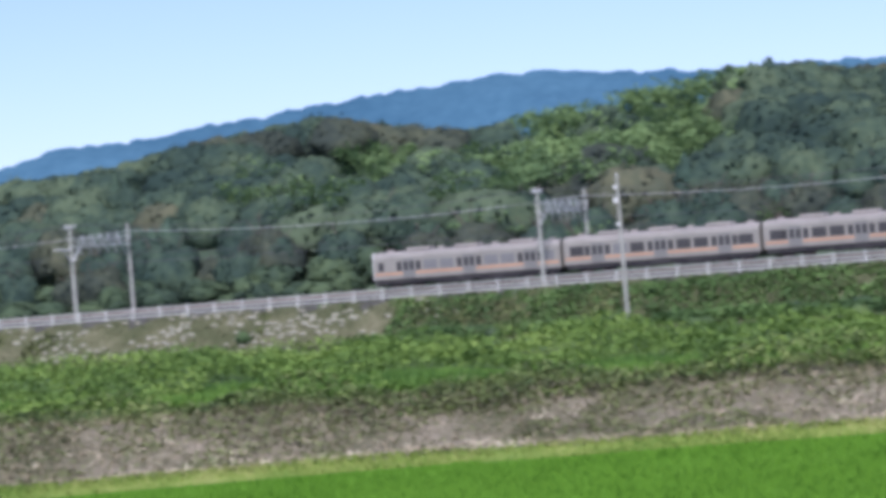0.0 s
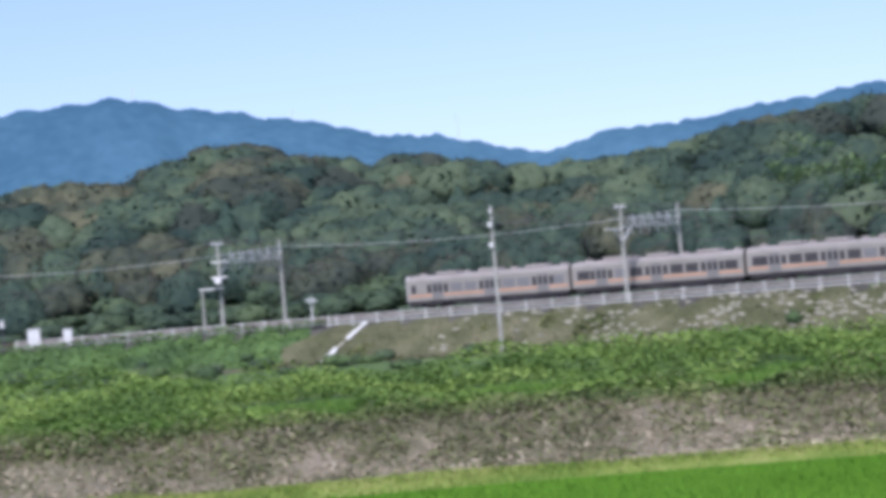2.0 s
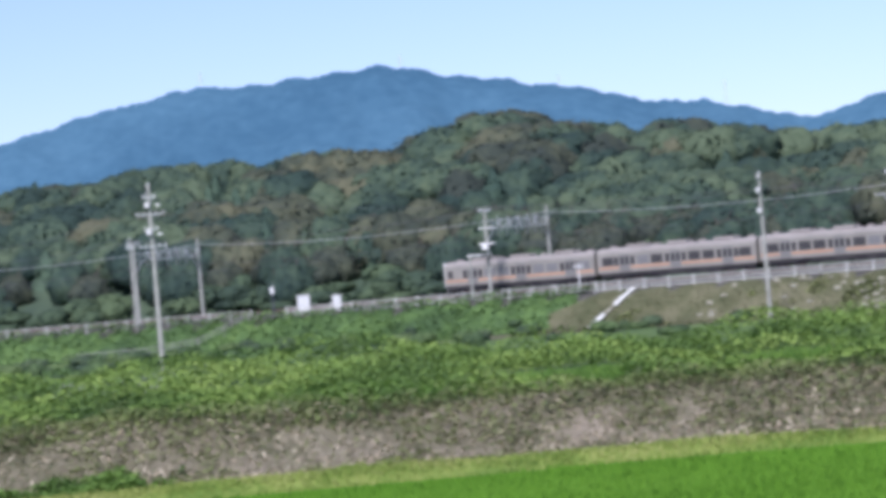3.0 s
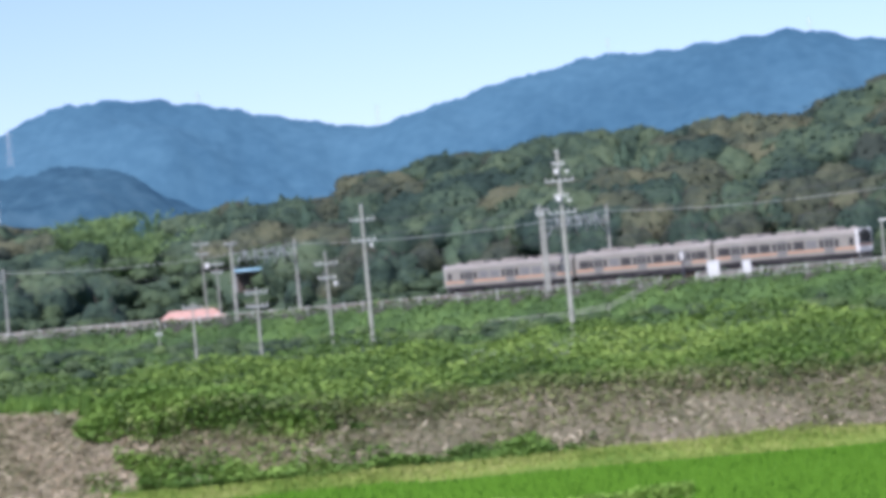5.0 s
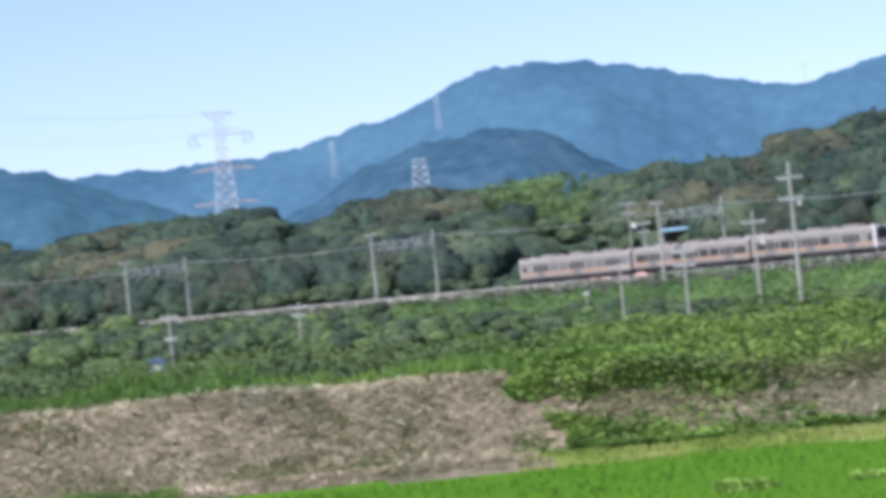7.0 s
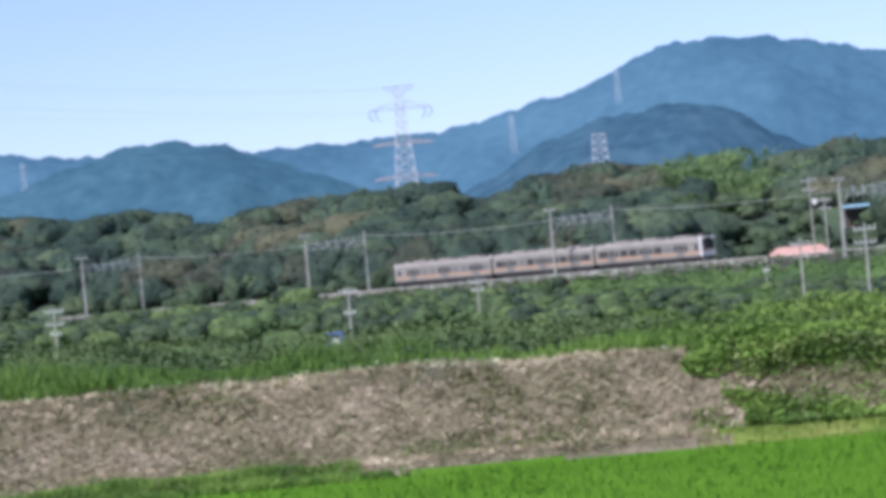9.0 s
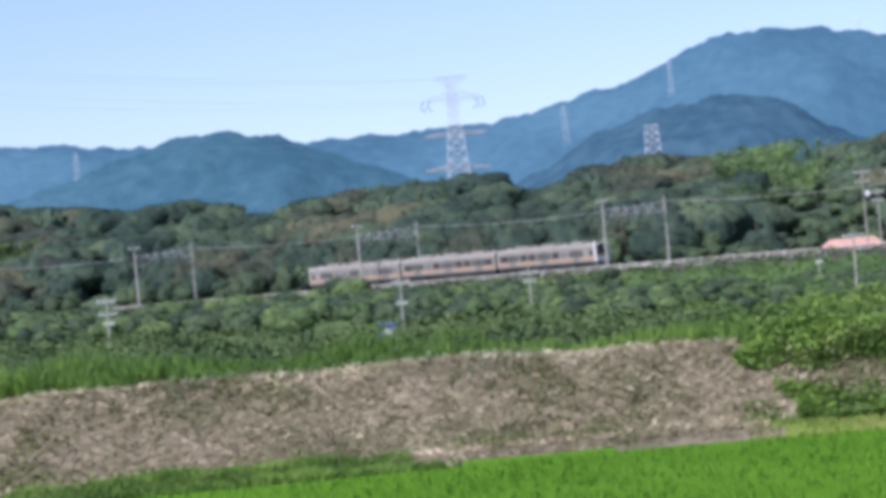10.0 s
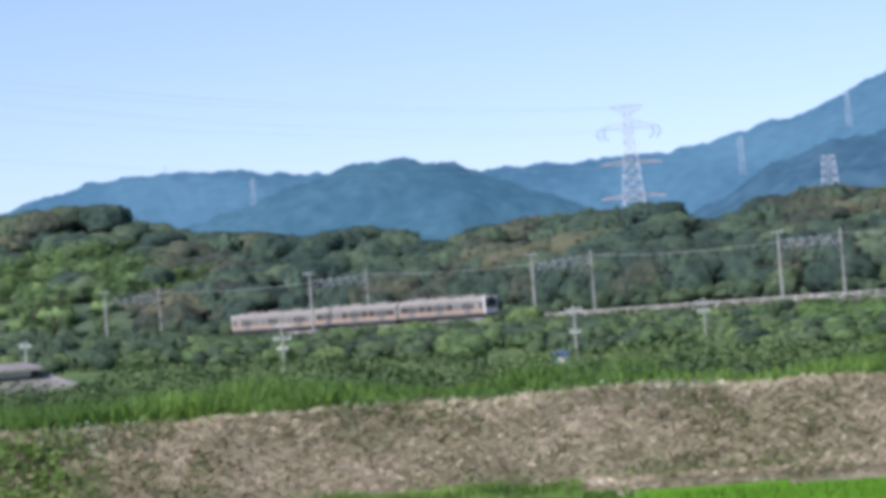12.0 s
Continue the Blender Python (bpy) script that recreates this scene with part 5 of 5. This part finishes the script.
def make_woods():
    dome = [crown(24, 22, 8, 270, 0.05) for _ in range(7)]
    cone = [crown(9, 14, 9, 150, 0.065, "cone") for _ in range(3)]
    feather = [bamboo_crown(9, 44) for _ in range(4)]
    low = [crown(11, 10, 4, 72, 0.115, loose=0.12) for _ in range(5)]
    # hillside woods: rows along the slope, each tree a little off its place
    n = 1320
    az = -52 + 63 * RNG.random(n) ** 1.3
    u = np.concatenate([RNG.uniform(0.10, 1.0, n - 190), RNG.uniform(0.96, 1.1, 190)])
    r = track_range(az) + 17 + 133 * u
    a = np.radians(az)
    x, y = np.sin(a) * r, np.cos(a) * r
    clear = ~((az > -30.2) & (az < -26.9) & (u < 0.42))
    az, u, r, x, y = az[clear], u[clear], r[clear], x[clear], y[clear]
    z = land(x, y)
    kind = kind_at(x, y, az, u)
    groves = [Grove() for _ in KINDS]
    drift = 0.09 * wave(x, y, 30, 2)
    for i in range(len(x)):
        q = kind[i]
        proto = (dome, dome, feather, cone)[q]
        small = 1.12 if az[i] < -31 else 1.0
        wide = RNG.uniform(8.0, 14.5) * small * (1, 1.15, 0.85, 0.62)[q]
        high = RNG.uniform(7.5, 10.5) * (1, 1.05, 0.95, 1.12)[q] * (1 if small == 1 else 0.85)
        if -17.2 < az[i] < -13.4 and u[i] > 0.45:
            wide, high = wide * 1.35, high * 1.2
        foot = z[i] - (3.2 if az[i] > -31 else 1.8) * smooth(np.array(u[i] * 4))
        # crest crowns are raised or sunk to meet the skyline the camera sees
        if u[i] > 0.72:
            crest = EYE.z + r[i] * math.tan(radians(float(along(HILL, az[i])) + RNG.uniform(-0.1, 0.05) + 0.05 * (q == 3)))
            foot = min(foot + 3.0, crest - high * 0.97)
        groves[q].add(proto[RNG.integers(len(proto))], (x[i], y[i], foot), wide, high, drift[i] + RNG.normal(0, 0.06))
    for q, name in enumerate(KINDS):
        groves[q].build("hillside_woods", M[name], SORTS[q] + " woods covering the hillside", "woods")
    # the trees that stand along the foot of the hill
    protos = []
    for q in range(3):
        t = thing("tree", ("dark evergreen oak", "olive-brown broadleaf tree", "feathery pale green bamboo clump")[q] + " at the foot of the hill", "tree", "trees along the railway")
        bm = rod(bmesh.new(), (0, 0, -0.5), (0.15, 0.1, 3.2), 0.24, 0.17, 7)
        for k in range(5):
            b = k * 1.3
            rod(bm, (0.15, 0.1, 2.3 + 0.25 * k), (0.15 + math.cos(b) * 2.2, 0.1 + math.sin(b) * 2.2, 4.6 + 0.5 * k), 0.11, 0.04, 5)
        part("trunk", bm, M["bark"], t)
        v, f, sm = (dome[0], dome[1], feather[0])[q]
        v = v * np.array((8.5, 8.5, 8.6)) * (0.8 if q == 2 else 1) + np.array((0, 0, -2.2))
        # all these crowns sit a step darker, for the dark belt at the foot
        c = arrays("crown", v, f, M[KINDS[q]], sm, np.full(len(f), -0.06))
        c.parent = t
        protos.append(t)
    used = set()
    n = 230
    az = np.sort(RNG.uniform(-51.5, 10.5, n))
    u = RNG.uniform(0.02, 0.14, n)
    r = track_range(az) + 17 + 133 * u
    for i in range(n):
        if -30.4 < az[i] < -26.8:
            continue
        p = spot(az[i], r[i])
        q = int(RNG.random() < 0.35)
        if az[i] < -46 or (az[i] > -4.5 and RNG.random() < 0.25):
            q = 2
        k = RNG.uniform(0.68, 1.1) * (1.15 if az[i] < -31 else 1)
        m = pose(p.x, p.y, p.z, 0, 0, RNG.uniform(0, 360))
        if q not in used:
            used.add(q)
            protos[q].matrix_basis = m
        else:
            t = copy_thing(protos[q], m)
            t.scale = (k, k, k * RNG.uniform(0.85, 1.1))
    # bushes and young trees before the railway
    groves = [Grove(), Grove()]
    az = np.concatenate([RNG.uniform(-51, -32.5, 500), RNG.uniform(-33, 10, 230), RNG.uniform(-51, 10.5, 380), RNG.uniform(-37, -22, 240), RNG.uniform(-31, -26.6, 80), RNG.uniform(-51, -43.2, 130), RNG.uniform(-43.8, -39.6, 80)])
    near = np.concatenate([np.concatenate([RNG.uniform(10.5, 120, 360), RNG.uniform(11, 26, 140)]), RNG.uniform(16, 60, 230), RNG.uniform(-23, -12.5, 380), RNG.uniform(30, 130, 240), RNG.uniform(-88, -46, 80), RNG.uniform(13, 75, 130), RNG.uniform(12, 50, 80)])
    tall_from = 500 + 230 + 380 + 240 + 80
    for i in range(len(az)):
        r = track_range(az[i]) - near[i]
        p = spot(az[i], r)
        left = smooth(np.array((-32 - az[i]) / 6))
        wide = RNG.uniform(2.0, 5.5) * (0.8 + 0.5 * float(left))
        sight = EYE.z + r * math.tan(radians(-0.72 if az[i] < -38.3 else -0.86 if az[i] < -33.5 else -1.22))
        high = min(RNG.uniform(1.3, 2.6) * (0.8 + 0.9 * float(left)), max(0.8, sight - p.z))
        if near[i] < 0:
            if -30.6 < az[i] < -26.8 and near[i] > -42:
                continue
            wide, high = RNG.uniform(3.5, 7.5), RNG.uniform(1.8, 4.4) * (1 + 0.35 * float(left))
        if az[i] > -13.8 and near[i] > 0 and RNG.random() < 0.72:
            continue
        if -38.95 < az[i] < -38.3 and 8 < near[i] < 40:
            high = RNG.uniform(2.8, 3.8)
        if i >= tall_from:
            limit = EYE.z + r * math.tan(radians(-0.45 - 0.5 * float(smooth(np.array((az[i] + 46) / 2.8)))))
            wide, high = RNG.uniform(5, 10), max(1.0, (limit - p.z) * RNG.uniform(0.8, 1.08))
        q = int(RNG.random() < (0 if near[i] < 0 else 0.5 if i < tall_from else 0.12))
        groves[q].add(low[RNG.integers(5)], (p.x, p.y, p.z - 0.25), wide, high, RNG.normal(0, 0.09))
    for q in range(2):
        groves[q].build("bushes", M[("leaf_low", "leaf_fresh")[q]], ("dull green", "fresh green")[q] + " bushes on the low ground before the railway", "bushes")


make_paddy()
make_bank_plants()
make_embankment_plants()
make_woods()


motions()
